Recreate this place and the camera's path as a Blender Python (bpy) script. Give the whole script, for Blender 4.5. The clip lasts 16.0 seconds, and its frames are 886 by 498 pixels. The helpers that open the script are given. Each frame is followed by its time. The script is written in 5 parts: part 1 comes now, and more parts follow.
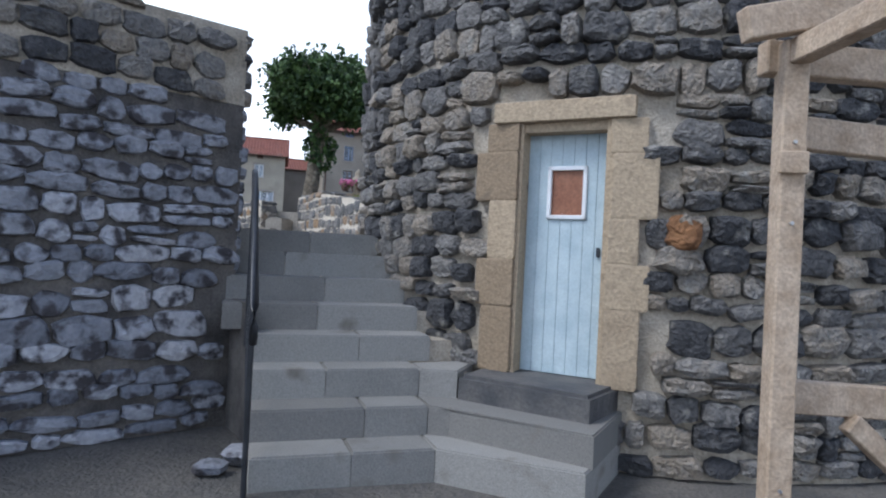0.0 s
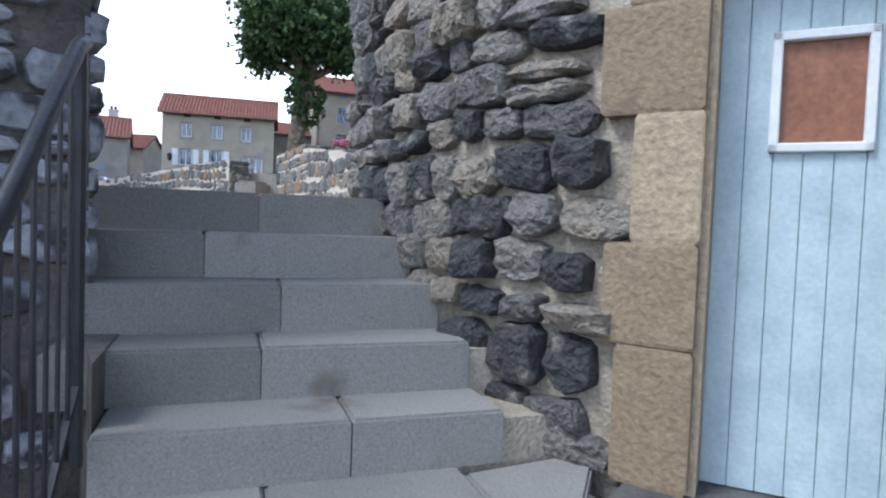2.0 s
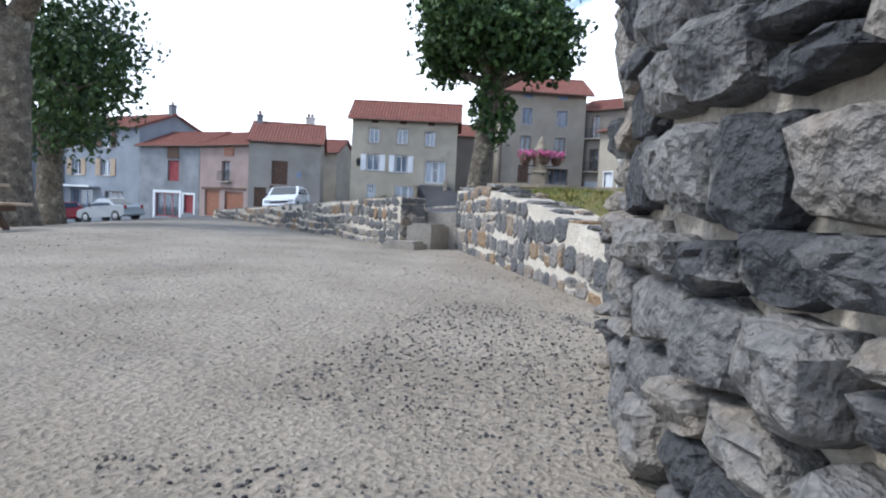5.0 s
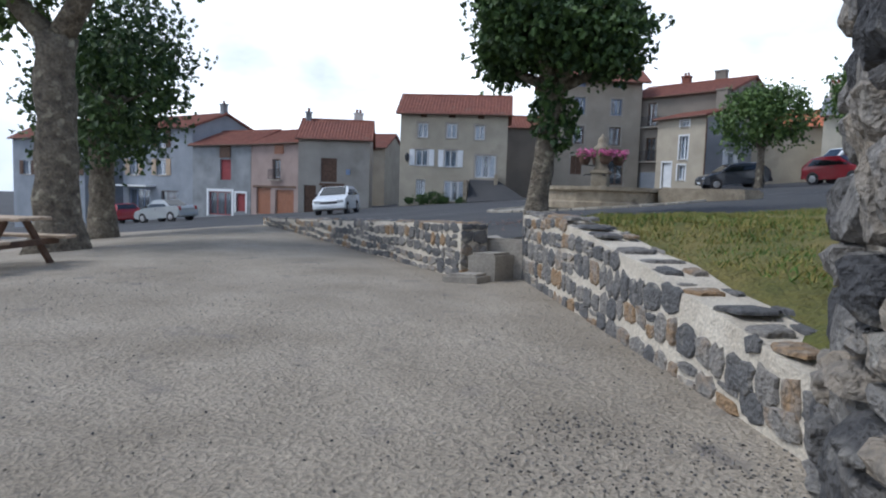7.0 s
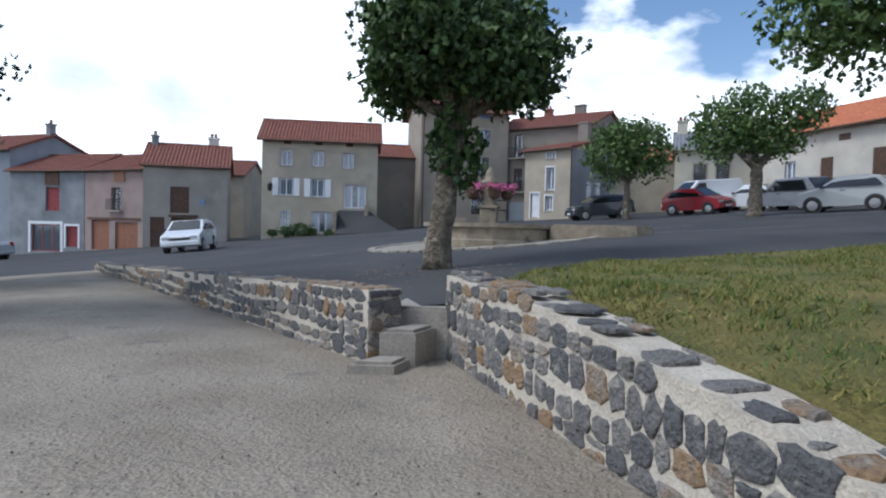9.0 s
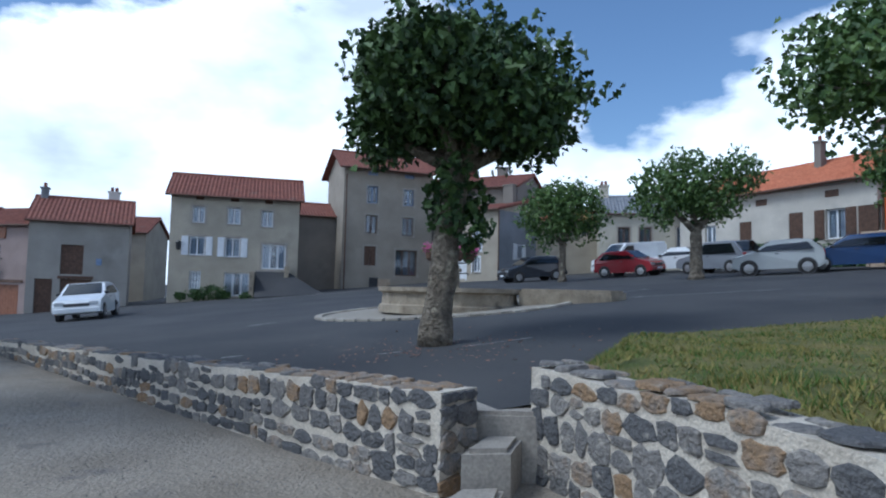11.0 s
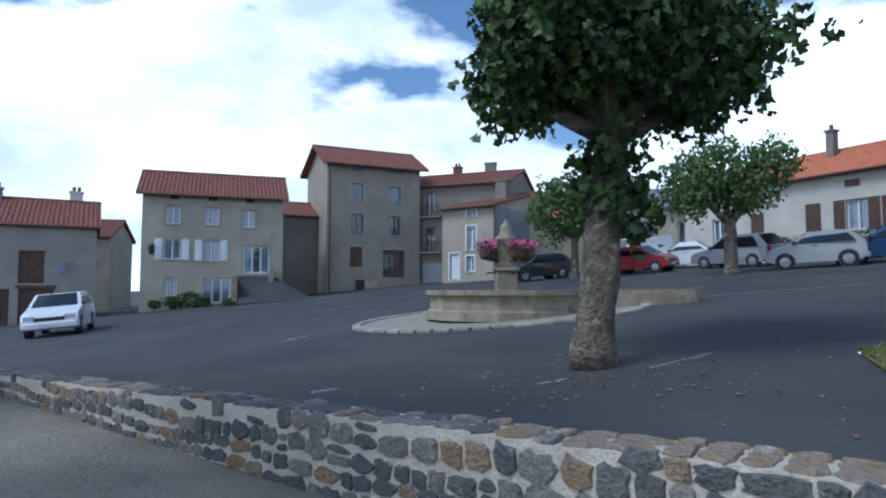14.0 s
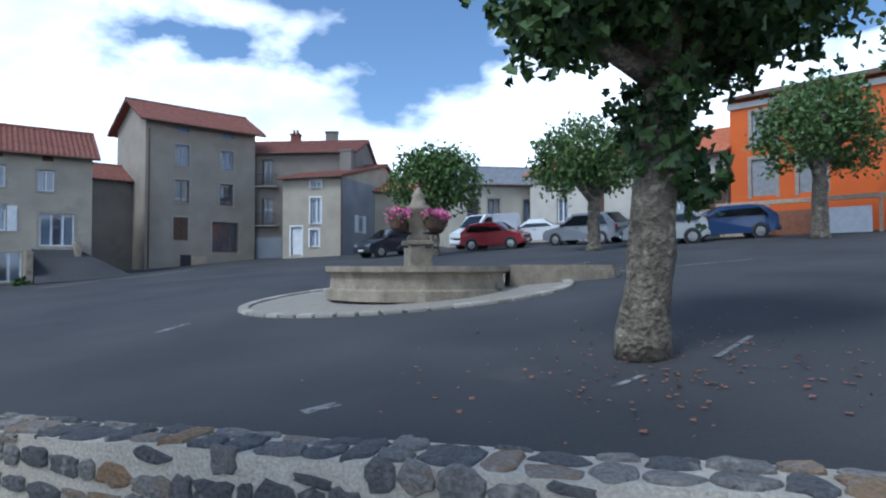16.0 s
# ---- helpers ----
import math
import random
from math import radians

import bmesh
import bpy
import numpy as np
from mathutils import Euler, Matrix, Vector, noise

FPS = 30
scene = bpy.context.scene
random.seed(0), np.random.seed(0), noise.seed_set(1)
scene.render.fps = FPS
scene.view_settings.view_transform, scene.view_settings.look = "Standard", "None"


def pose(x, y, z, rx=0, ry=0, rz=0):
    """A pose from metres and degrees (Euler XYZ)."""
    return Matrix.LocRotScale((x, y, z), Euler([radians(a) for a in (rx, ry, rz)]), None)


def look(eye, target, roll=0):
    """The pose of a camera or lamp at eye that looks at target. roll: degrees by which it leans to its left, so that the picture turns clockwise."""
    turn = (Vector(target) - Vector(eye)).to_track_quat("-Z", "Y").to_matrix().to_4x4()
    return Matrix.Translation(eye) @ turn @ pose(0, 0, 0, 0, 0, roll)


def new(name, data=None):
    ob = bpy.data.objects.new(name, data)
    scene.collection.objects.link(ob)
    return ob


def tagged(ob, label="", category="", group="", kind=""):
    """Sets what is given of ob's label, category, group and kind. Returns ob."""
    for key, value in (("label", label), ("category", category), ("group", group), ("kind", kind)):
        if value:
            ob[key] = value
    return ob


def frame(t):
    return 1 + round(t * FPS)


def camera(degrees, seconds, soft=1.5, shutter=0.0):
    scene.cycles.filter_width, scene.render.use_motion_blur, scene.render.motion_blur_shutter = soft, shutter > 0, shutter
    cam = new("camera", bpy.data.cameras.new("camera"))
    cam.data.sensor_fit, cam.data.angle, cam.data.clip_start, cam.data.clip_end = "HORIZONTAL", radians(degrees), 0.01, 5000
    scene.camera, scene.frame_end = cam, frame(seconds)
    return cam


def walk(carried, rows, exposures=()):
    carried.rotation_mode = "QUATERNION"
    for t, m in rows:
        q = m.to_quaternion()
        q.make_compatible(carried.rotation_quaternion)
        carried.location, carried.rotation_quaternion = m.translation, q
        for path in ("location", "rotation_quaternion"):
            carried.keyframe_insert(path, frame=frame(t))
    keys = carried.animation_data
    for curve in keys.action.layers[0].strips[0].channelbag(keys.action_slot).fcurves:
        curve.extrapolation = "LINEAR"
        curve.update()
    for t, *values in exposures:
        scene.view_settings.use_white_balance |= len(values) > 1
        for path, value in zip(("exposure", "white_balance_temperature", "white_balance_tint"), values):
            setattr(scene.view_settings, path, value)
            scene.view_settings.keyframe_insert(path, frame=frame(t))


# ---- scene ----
cam = camera(70.8, 16.0, soft=2.1)
PATH = [
    (0, (0.36, -0.206, 1.596), (0.174, 2.288, 1.625), 2.9),
    (0.5, (0.232, 0.501, 1.558), (0.173, 3.0, 1.633), 3.0),
    (1, (0.105, 1.255, 1.551), (0.08, 3.755, 1.57), 2.8),
    (1.5, (-0.041, 1.983, 1.586), (-0.128, 4.481, 1.524), 2.5),
    (2, (-0.225, 2.724, 1.647), (-0.393, 5.216, 1.545), 2.1),
    (2.5, (-0.386, 3.494, 1.68), (-0.755, 5.966, 1.664), 2.3),
    (3, (-0.59, 4.085, 1.8), (-1.159, 6.519, 1.836), 2.4),
    (3.5, (-0.739, 4.54, 1.989), (-1.48, 6.928, 1.948), 2.4),
    (4, (-0.867, 4.862, 2.196), (-1.676, 7.225, 2.072), 1.0),
    (4.5, (-0.986, 5.125, 2.341), (-1.786, 7.489, 2.189), 1.9),
    (5, (-1.119, 5.344, 2.509), (-1.978, 7.688, 2.356), 2.8),
    (7.5, (-1.93, 6.525, 3.176), (-2.971, 8.787, 2.958), 1.6),
    (8, (-2.251, 7.07, 3.302), (-3.111, 9.406, 3.068), 1.3),
    (8.5, (-2.564, 7.512, 3.346), (-3.262, 9.906, 3.17), 1.3),
    (9, (-2.931, 7.899, 3.356), (-3.454, 10.341, 3.27), 1.4),
    (9.5, (-3.344, 8.376, 3.37), (-3.693, 10.851, 3.353), 1.8),
    (12, (-5.509, 10.056, 3.475), (-5.639, 12.544, 3.69), 1.1),
    (12.5, (-5.799, 10.484, 3.454), (-5.941, 12.97, 3.666), 0.5),
    (13, (-6.272, 10.791, 3.454), (-6.379, 13.281, 3.65), 0.5),
    (13.5, (-6.746, 11.106, 3.466), (-6.806, 13.599, 3.651), 0.4),
    (14, (-7.268, 11.619, 3.498), (-7.251, 14.114, 3.665), 0.0),
    (14.5, (-7.705, 12.084, 3.521), (-7.585, 14.578, 3.666), -0.6),
    (15, (-8.275, 12.679, 3.493), (-7.987, 15.159, 3.621), -1.0),
    (15.5, (-8.681, 13.239, 3.468), (-8.207, 15.69, 3.575), -1.0),
    (16, (-9.181, 13.766, 3.495), (-8.435, 16.151, 3.566), -0.1),
]
walk(cam, [(t, look(eye, target, roll)) for t, eye, target, roll in PATH],
     [(0, 0.2, 5500, 10), (1.5, 0.38, 5450, 8), (2.5, 0.62, 5500, 8), (4, 0.85, 5600, 9), (5, 0.5, 5600, 9), (7.3, -0.1, 5700, 9), (9.5, -0.08, 5600, 9), (12, -0.42, 4950, 5), (16, -0.1, 5150, 6)])

from mathutils.geometry import delaunay_2d_cdt

# ---- light: late afternoon, the sun low behind bright cloud, no hard shadows ----
SUN_EL, SUN_AZ = radians(52), radians(118)   # azimuth from +y towards -x
world = bpy.data.worlds.new("sky")
scene.world = world
world.use_nodes = True
wn = world.node_tree
wn.nodes.clear()


def wnode(kind, **kw):
    n = wn.nodes.new(kind)
    for k, v in kw.items():
        n.inputs[k].default_value = v
    return n


sky = wn.nodes.new("ShaderNodeTexSky")
sky.sky_type, sky.sun_disc, sky.sun_elevation, sky.sun_rotation = "NISHITA", False, SUN_EL, -SUN_AZ
co = wn.nodes.new("ShaderNodeTexCoord")
mp = wn.nodes.new("ShaderNodeMapping")
mp.inputs["Scale"].default_value = (1.0, 1.0, 1.9)
mp.inputs["Location"].default_value = (0.35, 0.1, 0.0)
n1 = wnode("ShaderNodeTexNoise", Scale=2.3, Detail=9.0, Roughness=0.52)
ramp = wn.nodes.new("ShaderNodeValToRGB")
ramp.color_ramp.elements[0].position, ramp.color_ramp.elements[1].position = 0.375, 0.425
n2 = wnode("ShaderNodeTexNoise", Scale=3.6, Detail=6.0)
tone = wn.nodes.new("ShaderNodeValToRGB")
tone.color_ramp.elements[0].position, tone.color_ramp.elements[0].color = 0.36, (0.92, 0.96, 1.04, 1)
tone.color_ramp.elements[1].position, tone.color_ramp.elements[1].color = 0.6, (1.75, 1.75, 1.75, 1)
sep, thin = wn.nodes.new("ShaderNodeSeparateXYZ"), wn.nodes.new("ShaderNodeMath")
thin.operation = "MULTIPLY_ADD"
lid, rise = wn.nodes.new("ShaderNodeMath"), wn.nodes.new("ShaderNodeMath")
lid.operation, lid.inputs[1].default_value = "MINIMUM", 0.40
rise.operation, rise.inputs[1].default_value = "ADD", 0.22
thin.inputs[1].default_value = -0.95
bg_sky, bg_cloud = wnode("ShaderNodeBackground", Strength=0.15), wnode("ShaderNodeBackground", Strength=1.0)
mix, out = wn.nodes.new("ShaderNodeMixShader"), wn.nodes.new("ShaderNodeOutputWorld")
for a, b in ((co.outputs["Generated"], mp.inputs["Vector"]), (mp.outputs["Vector"], n1.inputs["Vector"]),
             (mp.outputs["Vector"], n2.inputs["Vector"]), (rise.outputs[0], thin.inputs[2]), (co.outputs["Generated"], sep.inputs[0]),
             (sep.outputs["Z"], lid.inputs[0]), (lid.outputs[0], thin.inputs[0]), (n1.outputs["Fac"], rise.inputs[0]), (thin.outputs[0], ramp.inputs["Fac"]),
             (n2.outputs["Fac"], tone.inputs["Fac"]), (tone.outputs["Color"], bg_cloud.inputs["Color"]),
             (sky.outputs["Color"], bg_sky.inputs["Color"]), (ramp.outputs["Color"], mix.inputs["Fac"]),
             (bg_sky.outputs["Background"], mix.inputs[1]), (bg_cloud.outputs["Background"], mix.inputs[2]),
             (mix.outputs["Shader"], out.inputs["Surface"])):
    wn.links.new(a, b)
sun = new("sun", bpy.data.lights.new("sun", "SUN"))
sun.data.energy, sun.data.angle, sun.data.color = 2.2, radians(20), (1.0, 0.93, 0.82)
sun.matrix_world = look((-40 * math.sin(SUN_AZ), 40 * math.cos(SUN_AZ), 40 * math.tan(SUN_EL)), (0, 0, 0))


# ---- materials ----
def mat(name, a, b, scale=6.0, rough=0.85, bump=0.3, fine=60.0, vary="", c=None, metal=0.0, stain=None, dist=0.02, wear=0.5):
    """Base colour between a and b by noise; vary: 'object' or 'island' picks a tone for each piece; c: a third tone."""
    m = bpy.data.materials.new(name)
    m.use_nodes = True
    nt = m.node_tree
    bsdf = nt.nodes["Principled BSDF"]
    bsdf.inputs["Roughness"].default_value, bsdf.inputs["Metallic"].default_value = rough, metal
    tc = nt.nodes.new("ShaderNodeNewGeometry") if vary == "island" else nt.nodes.new("ShaderNodeTexCoord")
    geo = nt.nodes.new("ShaderNodeNewGeometry")
    big, small = nt.nodes.new("ShaderNodeTexNoise"), nt.nodes.new("ShaderNodeTexNoise")
    for n, s in ((big, scale), (small, fine)):
        n.inputs["Scale"].default_value, n.inputs["Detail"].default_value = s, 6.0
        nt.links.new(geo.outputs["Position"], n.inputs["Vector"])
    r1 = nt.nodes.new("ShaderNodeValToRGB")
    r1.color_ramp.elements[0].position, r1.color_ramp.elements[1].position = 0.32, 0.68
    r1.color_ramp.elements[0].color, r1.color_ramp.elements[1].color = (*a, 1), (*b, 1)
    if c:
        e = r1.color_ramp.elements.new(0.86)
        e.color = (*c, 1)
    src = big.outputs["Fac"]
    if vary:
        inf = nt.nodes.new("ShaderNodeObjectInfo")
        rnd = inf.outputs["Random"] if vary == "object" else tc.outputs["Random Per Island"]
        mx = nt.nodes.new("ShaderNodeMath")
        mx.operation = "MULTIPLY_ADD"
        mx.inputs[1].default_value = 0.45
        nt.links.new(big.outputs["Fac"], mx.inputs[0])
        hf = nt.nodes.new("ShaderNodeMath")
        hf.operation = "MULTIPLY_ADD"
        hf.inputs[1].default_value, hf.inputs[2].default_value = 0.72, -0.06
        nt.links.new(rnd, hf.inputs[0])
        nt.links.new(hf.outputs[0], mx.inputs[2])
        src = mx.outputs[0]
    nt.links.new(src, r1.inputs["Fac"])
    fm = nt.nodes.new("ShaderNodeMix")
    fm.data_type, fm.blend_type = "RGBA", "MULTIPLY"
    fm.inputs[0].default_value = wear
    r2 = nt.nodes.new("ShaderNodeValToRGB")
    r2.color_ramp.elements[0].position, r2.color_ramp.elements[1].position = 0.3, 0.7
    r2.color_ramp.elements[0].color, r2.color_ramp.elements[1].color = (0.5, 0.5, 0.5, 1), (1.25, 1.22, 1.18, 1)
    nt.links.new(small.outputs["Fac"], r2.inputs["Fac"])
    nt.links.new(r1.outputs["Color"], fm.inputs[6])
    nt.links.new(r2.outputs["Color"], fm.inputs[7])
    col = fm.outputs[2]
    if stain:
        sn = nt.nodes.new("ShaderNodeTexNoise")
        sn.inputs["Scale"].default_value, sn.inputs["Detail"].default_value = stain[1], 8.0
        nt.links.new(geo.outputs["Position"], sn.inputs["Vector"])
        r3 = nt.nodes.new("ShaderNodeValToRGB")
        r3.color_ramp.elements[0].position, r3.color_ramp.elements[1].position = stain[2], stain[2] + 0.12
        nt.links.new(sn.outputs["Fac"], r3.inputs["Fac"])
        sm = nt.nodes.new("ShaderNodeMix")
        sm.data_type = "RGBA"
        sm.inputs[7].default_value = (*stain[0], 1)
        nt.links.new(r3.outputs["Color"], sm.inputs[0])
        nt.links.new(col, sm.inputs[6])
        col = sm.outputs[2]
    nt.links.new(col, bsdf.inputs["Base Color"])
    if bump:
        bp = nt.nodes.new("ShaderNodeBump")
        bp.inputs["Strength"].default_value, bp.inputs["Distance"].default_value = bump, dist
        mid2 = nt.nodes.new("ShaderNodeTexNoise")
        mid2.inputs["Scale"].default_value, mid2.inputs["Detail"].default_value = fine * 0.3, 8.0
        nt.links.new(geo.outputs["Position"], mid2.inputs["Vector"])
        hs = nt.nodes.new("ShaderNodeMath")
        hs.operation = "MULTIPLY_ADD"
        hs.inputs[1].default_value = 1.4
        nt.links.new(mid2.outputs["Fac"], hs.inputs[0])
        nt.links.new(small.outputs["Fac"], hs.inputs[2])
        nt.links.new(hs.outputs[0], bp.inputs["Height"])
        nt.links.new(bp.outputs["Normal"], bsdf.inputs["Normal"])
    return m


def glassy(name, tint, rough=0.04, clear=0.6):
    m = bpy.data.materials.new(name)
    m.use_nodes = True
    b = m.node_tree.nodes["Principled BSDF"]
    b.inputs["Base Color"].default_value, b.inputs["Roughness"].default_value = (*tint, 1), rough
    b.inputs["IOR"].default_value, b.inputs["Transmission Weight"].default_value = 1.6, clear
    return m


DARK = ((0.062, 0.063, 0.068), (0.24, 0.23, 0.217), (0.29, 0.25, 0.20))
M_BAS_O = mat("basalt_piece", DARK[0], DARK[1], 9, 0.88, 1.0, 34, "object", DARK[2], stain=((0.30, 0.285, 0.255), 6.0, 0.60), dist=0.05, wear=0.7)
M_BAS_I = mat("basalt_joined", DARK[0], DARK[1], 9, 0.88, 1.0, 34, "island", DARK[2], stain=((0.30, 0.285, 0.255), 6.0, 0.60), dist=0.05, wear=0.7)
M_GRY_O = mat("grey_stone_piece", (0.115, 0.116, 0.12), (0.27, 0.255, 0.235), 9, 0.88, 0.9, 36, "object", (0.29, 0.195, 0.11), stain=((0.42, 0.39, 0.33), 6.0, 0.62), dist=0.04, wear=0.65)
M_WHT_O = mat("limewashed_stone", (0.19, 0.20, 0.23), (0.40, 0.41, 0.45), 5, 0.9, 0.8, 24, "object", (0.42, 0.42, 0.44), stain=((0.05, 0.046, 0.05), 6.5, 0.5))
M_MORT_TOWER = mat("old_lime_mortar", (0.31, 0.27, 0.21), (0.50, 0.45, 0.375), 3, 0.95, 0.8, 45)
M_MORT_LEFT = mat("grey_mortar", (0.06, 0.056, 0.054), (0.17, 0.155, 0.14), 3, 0.95, 0.8, 45)
M_MORT_NEW = mat("pale_new_mortar", (0.50, 0.45, 0.37), (0.64, 0.59, 0.50), 3, 0.95, 0.7, 50)
M_ASH = mat("ochre_sandstone", (0.27, 0.205, 0.135), (0.42, 0.335, 0.23), 5, 0.9, 0.5, 40, "object", stain=((0.17, 0.13, 0.09), 5.0, 0.62))
M_STEP = mat("grey_step_stone", (0.195, 0.19, 0.178), (0.29, 0.283, 0.265), 3, 0.85, 0.25, 90, "object", stain=((0.17, 0.155, 0.135), 3.0, 0.6))
M_SLAB = mat("dark_basalt_slab", (0.06, 0.062, 0.068), (0.13, 0.125, 0.12), 4, 0.7, 0.4, 40)
M_GRAVEL = mat("pale_gravel", (0.27, 0.235, 0.185), (0.39, 0.345, 0.28), 0.9, 0.95, 1.0, 38, stain=((0.20, 0.18, 0.16), 2.2, 0.62), dist=0.03, wear=0.7)
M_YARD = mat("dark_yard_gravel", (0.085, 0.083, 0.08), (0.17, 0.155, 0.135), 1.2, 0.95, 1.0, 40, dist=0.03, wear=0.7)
M_ASPH = mat("worn_asphalt", (0.034, 0.036, 0.041), (0.064, 0.064, 0.066), 0.35, 0.9, 0.5, 55, stain=((0.085, 0.08, 0.075), 0.5, 0.66), dist=0.01)
M_LAWN = mat("dry_grass_soil", (0.085, 0.11, 0.022), (0.22, 0.18, 0.055), 1.3, 0.95, 1.0, 30, dist=0.05)
M_BLADE = mat("grass_blade", (0.065, 0.14, 0.018), (0.29, 0.245, 0.07), 0.9, 0.8, 0, 20, "island")
M_WOOD = mat("weathered_pine", (0.38, 0.285, 0.195), (0.54, 0.43, 0.32), 9, 0.75, 0.3, 70)
M_DOOR = mat("pale_blue_paint", (0.40, 0.50, 0.55), (0.50, 0.60, 0.64), 6, 0.55, 0.15, 50, stain=((0.30, 0.30, 0.28), 6.0, 0.68), wear=0.2)
M_IRON = mat("black_painted_iron", (0.012, 0.014, 0.018), (0.03, 0.033, 0.04), 8, 0.4, 0.1, 60)
M_RUST = mat("rust_brown_board", (0.23, 0.09, 0.045), (0.30, 0.13, 0.07), 6, 0.5, 0.1, 40)
M_BARK = mat("plane_bark", (0.12, 0.10, 0.075), (0.27, 0.235, 0.18), 6, 0.95, 1.0, 20, stain=((0.42, 0.38, 0.28), 4.5, 0.58), dist=0.09, wear=0.8)
M_LEAF = mat("leaf_green", (0.045, 0.095, 0.02), (0.11, 0.18, 0.04), 1.4, 0.55, 0, 20, "island", wear=0.3)
M_LEAF2 = mat("leaf_dark_green", (0.02, 0.05, 0.012), (0.065, 0.12, 0.026), 1.4, 0.62, 0, 20, "island", wear=0.3)
M_ROOF = mat("terracotta_tiles", (0.14, 0.048, 0.034), (0.235, 0.085, 0.057), 4, 0.85, 0.4, 14, stain=((0.15, 0.08, 0.06), 1.2, 0.62))
M_ROOF_O = mat("orange_tiles", (0.42, 0.13, 0.06), (0.55, 0.20, 0.10), 4, 0.85, 0.4, 14)
M_SLATE = mat("grey_slates", (0.15, 0.16, 0.18), (0.24, 0.25, 0.27), 4, 0.7, 0.3, 14)
M_GLASS = glassy("window_glass", (0.62, 0.70, 0.80), 0.03, 0.92)
M_CARGLASS = glassy("car_glass", (0.02, 0.025, 0.03))
M_WHITE = mat("white_paint", (0.66, 0.68, 0.70), (0.78, 0.80, 0.82), 4, 0.6, 0.05, 40, wear=0.15)
M_BROWNW = mat("dark_brown_wood", (0.075, 0.042, 0.028), (0.14, 0.08, 0.05), 6, 0.7, 0.2, 40)
M_BLUEW = mat("blue_grey_frames", (0.16, 0.22, 0.36), (0.24, 0.32, 0.48), 6, 0.6, 0.1, 40, wear=0.2)
M_SURR = mat("grey_stone_surround", (0.30, 0.275, 0.24), (0.40, 0.37, 0.32), 4, 0.9, 0.2, 40)
M_FOUNT = mat("mossy_fountain_stone", (0.24, 0.20, 0.145), (0.38, 0.33, 0.25), 4, 0.9, 0.4, 40, stain=((0.12, 0.10, 0.075), 2.0, 0.58))
M_COBBLE = mat("pale_cobble", (0.30, 0.275, 0.23), (0.42, 0.39, 0.33), 4, 0.9, 0.5, 30, "object")
M_LINE = mat("worn_white_line", (0.16, 0.16, 0.16), (0.36, 0.36, 0.355), 6, 0.9, 0.1, 30, stain=((0.07, 0.07, 0.07), 9.0, 0.5))
M_RUB = mat("black_rubber", (0.012, 0.012, 0.012), (0.03, 0.03, 0.03), 8, 0.85, 0.1, 40)
M_RIM = mat("alloy_rim", (0.35, 0.35, 0.36), (0.5, 0.5, 0.5), 8, 0.35, 0, 40, metal=0.7, wear=0.1)
# car trim; also the near-black that paints the shade inside house windows
M_PLASTIC_SHADE = mat("dark_plastic_and_room_shade", (0.02, 0.02, 0.022), (0.045, 0.045, 0.05), 8, 0.6, 0.1, 40)
M_LAMP = glassy("headlamp_lens", (0.75, 0.78, 0.8), 0.08)
M_TAIL = mat("red_lens", (0.25, 0.01, 0.01), (0.35, 0.02, 0.02), 8, 0.2, 0, 40, wear=0.1)
M_PINK = mat("pink_petals", (0.55, 0.10, 0.28), (0.75, 0.22, 0.42), 9, 0.7, 0, 40, "island", wear=0.2)
M_WATER = glassy("pool_water", (0.05, 0.07, 0.06), 0.03)
M_IVY = mat("ivy_green", (0.02, 0.06, 0.012), (0.055, 0.12, 0.025), 2, 0.6, 0, 20, "island", wear=0.3)

M_ORE = mat("rust_red_stone", (0.16, 0.075, 0.03), (0.28, 0.14, 0.06), 8, 0.9, 0.8, 30, dist=0.04)


def render_coat(name, a, spread=0.12):
    lo, hi = tuple(v * (1 - spread) for v in a), tuple(min(0.9, v * (1 + spread)) for v in a)
    return mat(name, lo, hi, 0.8, 0.92, 0.25, 30, stain=(tuple(v * 0.72 for v in a), 0.5, 0.64), wear=0.25)


def car_paint(name, a):
    m = mat(name, a, tuple(v * 1.1 for v in a), 2, 0.25, 0, 30, wear=0.05)
    m.node_tree.nodes["Principled BSDF"].inputs["Coat Weight"].default_value = 0.6
    return m


# ---- mesh helpers ----
def finish(bm, name, material, smooth=False):
    me = bpy.data.meshes.new(name)
    bmesh.ops.recalc_face_normals(bm, faces=bm.faces[:])
    bm.to_mesh(me)
    bm.free()
    me.materials.append(material)
    if smooth:
        me.polygons.foreach_set("use_smooth", [True] * len(me.polygons))
    return me


def part(name, bm, material, parent=None, label="", smooth=False):
    ob = new(name, finish(bm, name, material, smooth))
    ob.parent = parent
    if label:
        tagged(ob, label)
    return ob


def thing(name, m, label, category, group="", kind=""):
    ob = new(name)
    ob.matrix_world = m
    return tagged(ob, label, category, group, kind)


def box(bm, x0, x1, y0, y1, z0, z1, bevel=0.0, m=None):
    vs = [bm.verts.new((x, y, z)) for x in (x0, x1) for y in (y0, y1) for z in (z0, z1)]
    fs = [bm.faces.new([vs[i] for i in f]) for f in ((0, 1, 3, 2), (4, 6, 7, 5), (0, 4, 5, 1), (2, 3, 7, 6), (0, 2, 6, 4), (1, 5, 7, 3))]
    if bevel:
        es = list({e for f in fs for e in f.edges})
        r = bmesh.ops.bevel(bm, geom=es, offset=bevel, segments=1, affect="EDGES")
        vs = list({v for f in r["faces"] for v in f.verts} | {v for v in vs if v.is_valid})
    if m is not None:
        for v in vs:
            v.co = m @ v.co
    return bm


def boxm(*a, **k):
    return box(bmesh.new(), *a, **k)


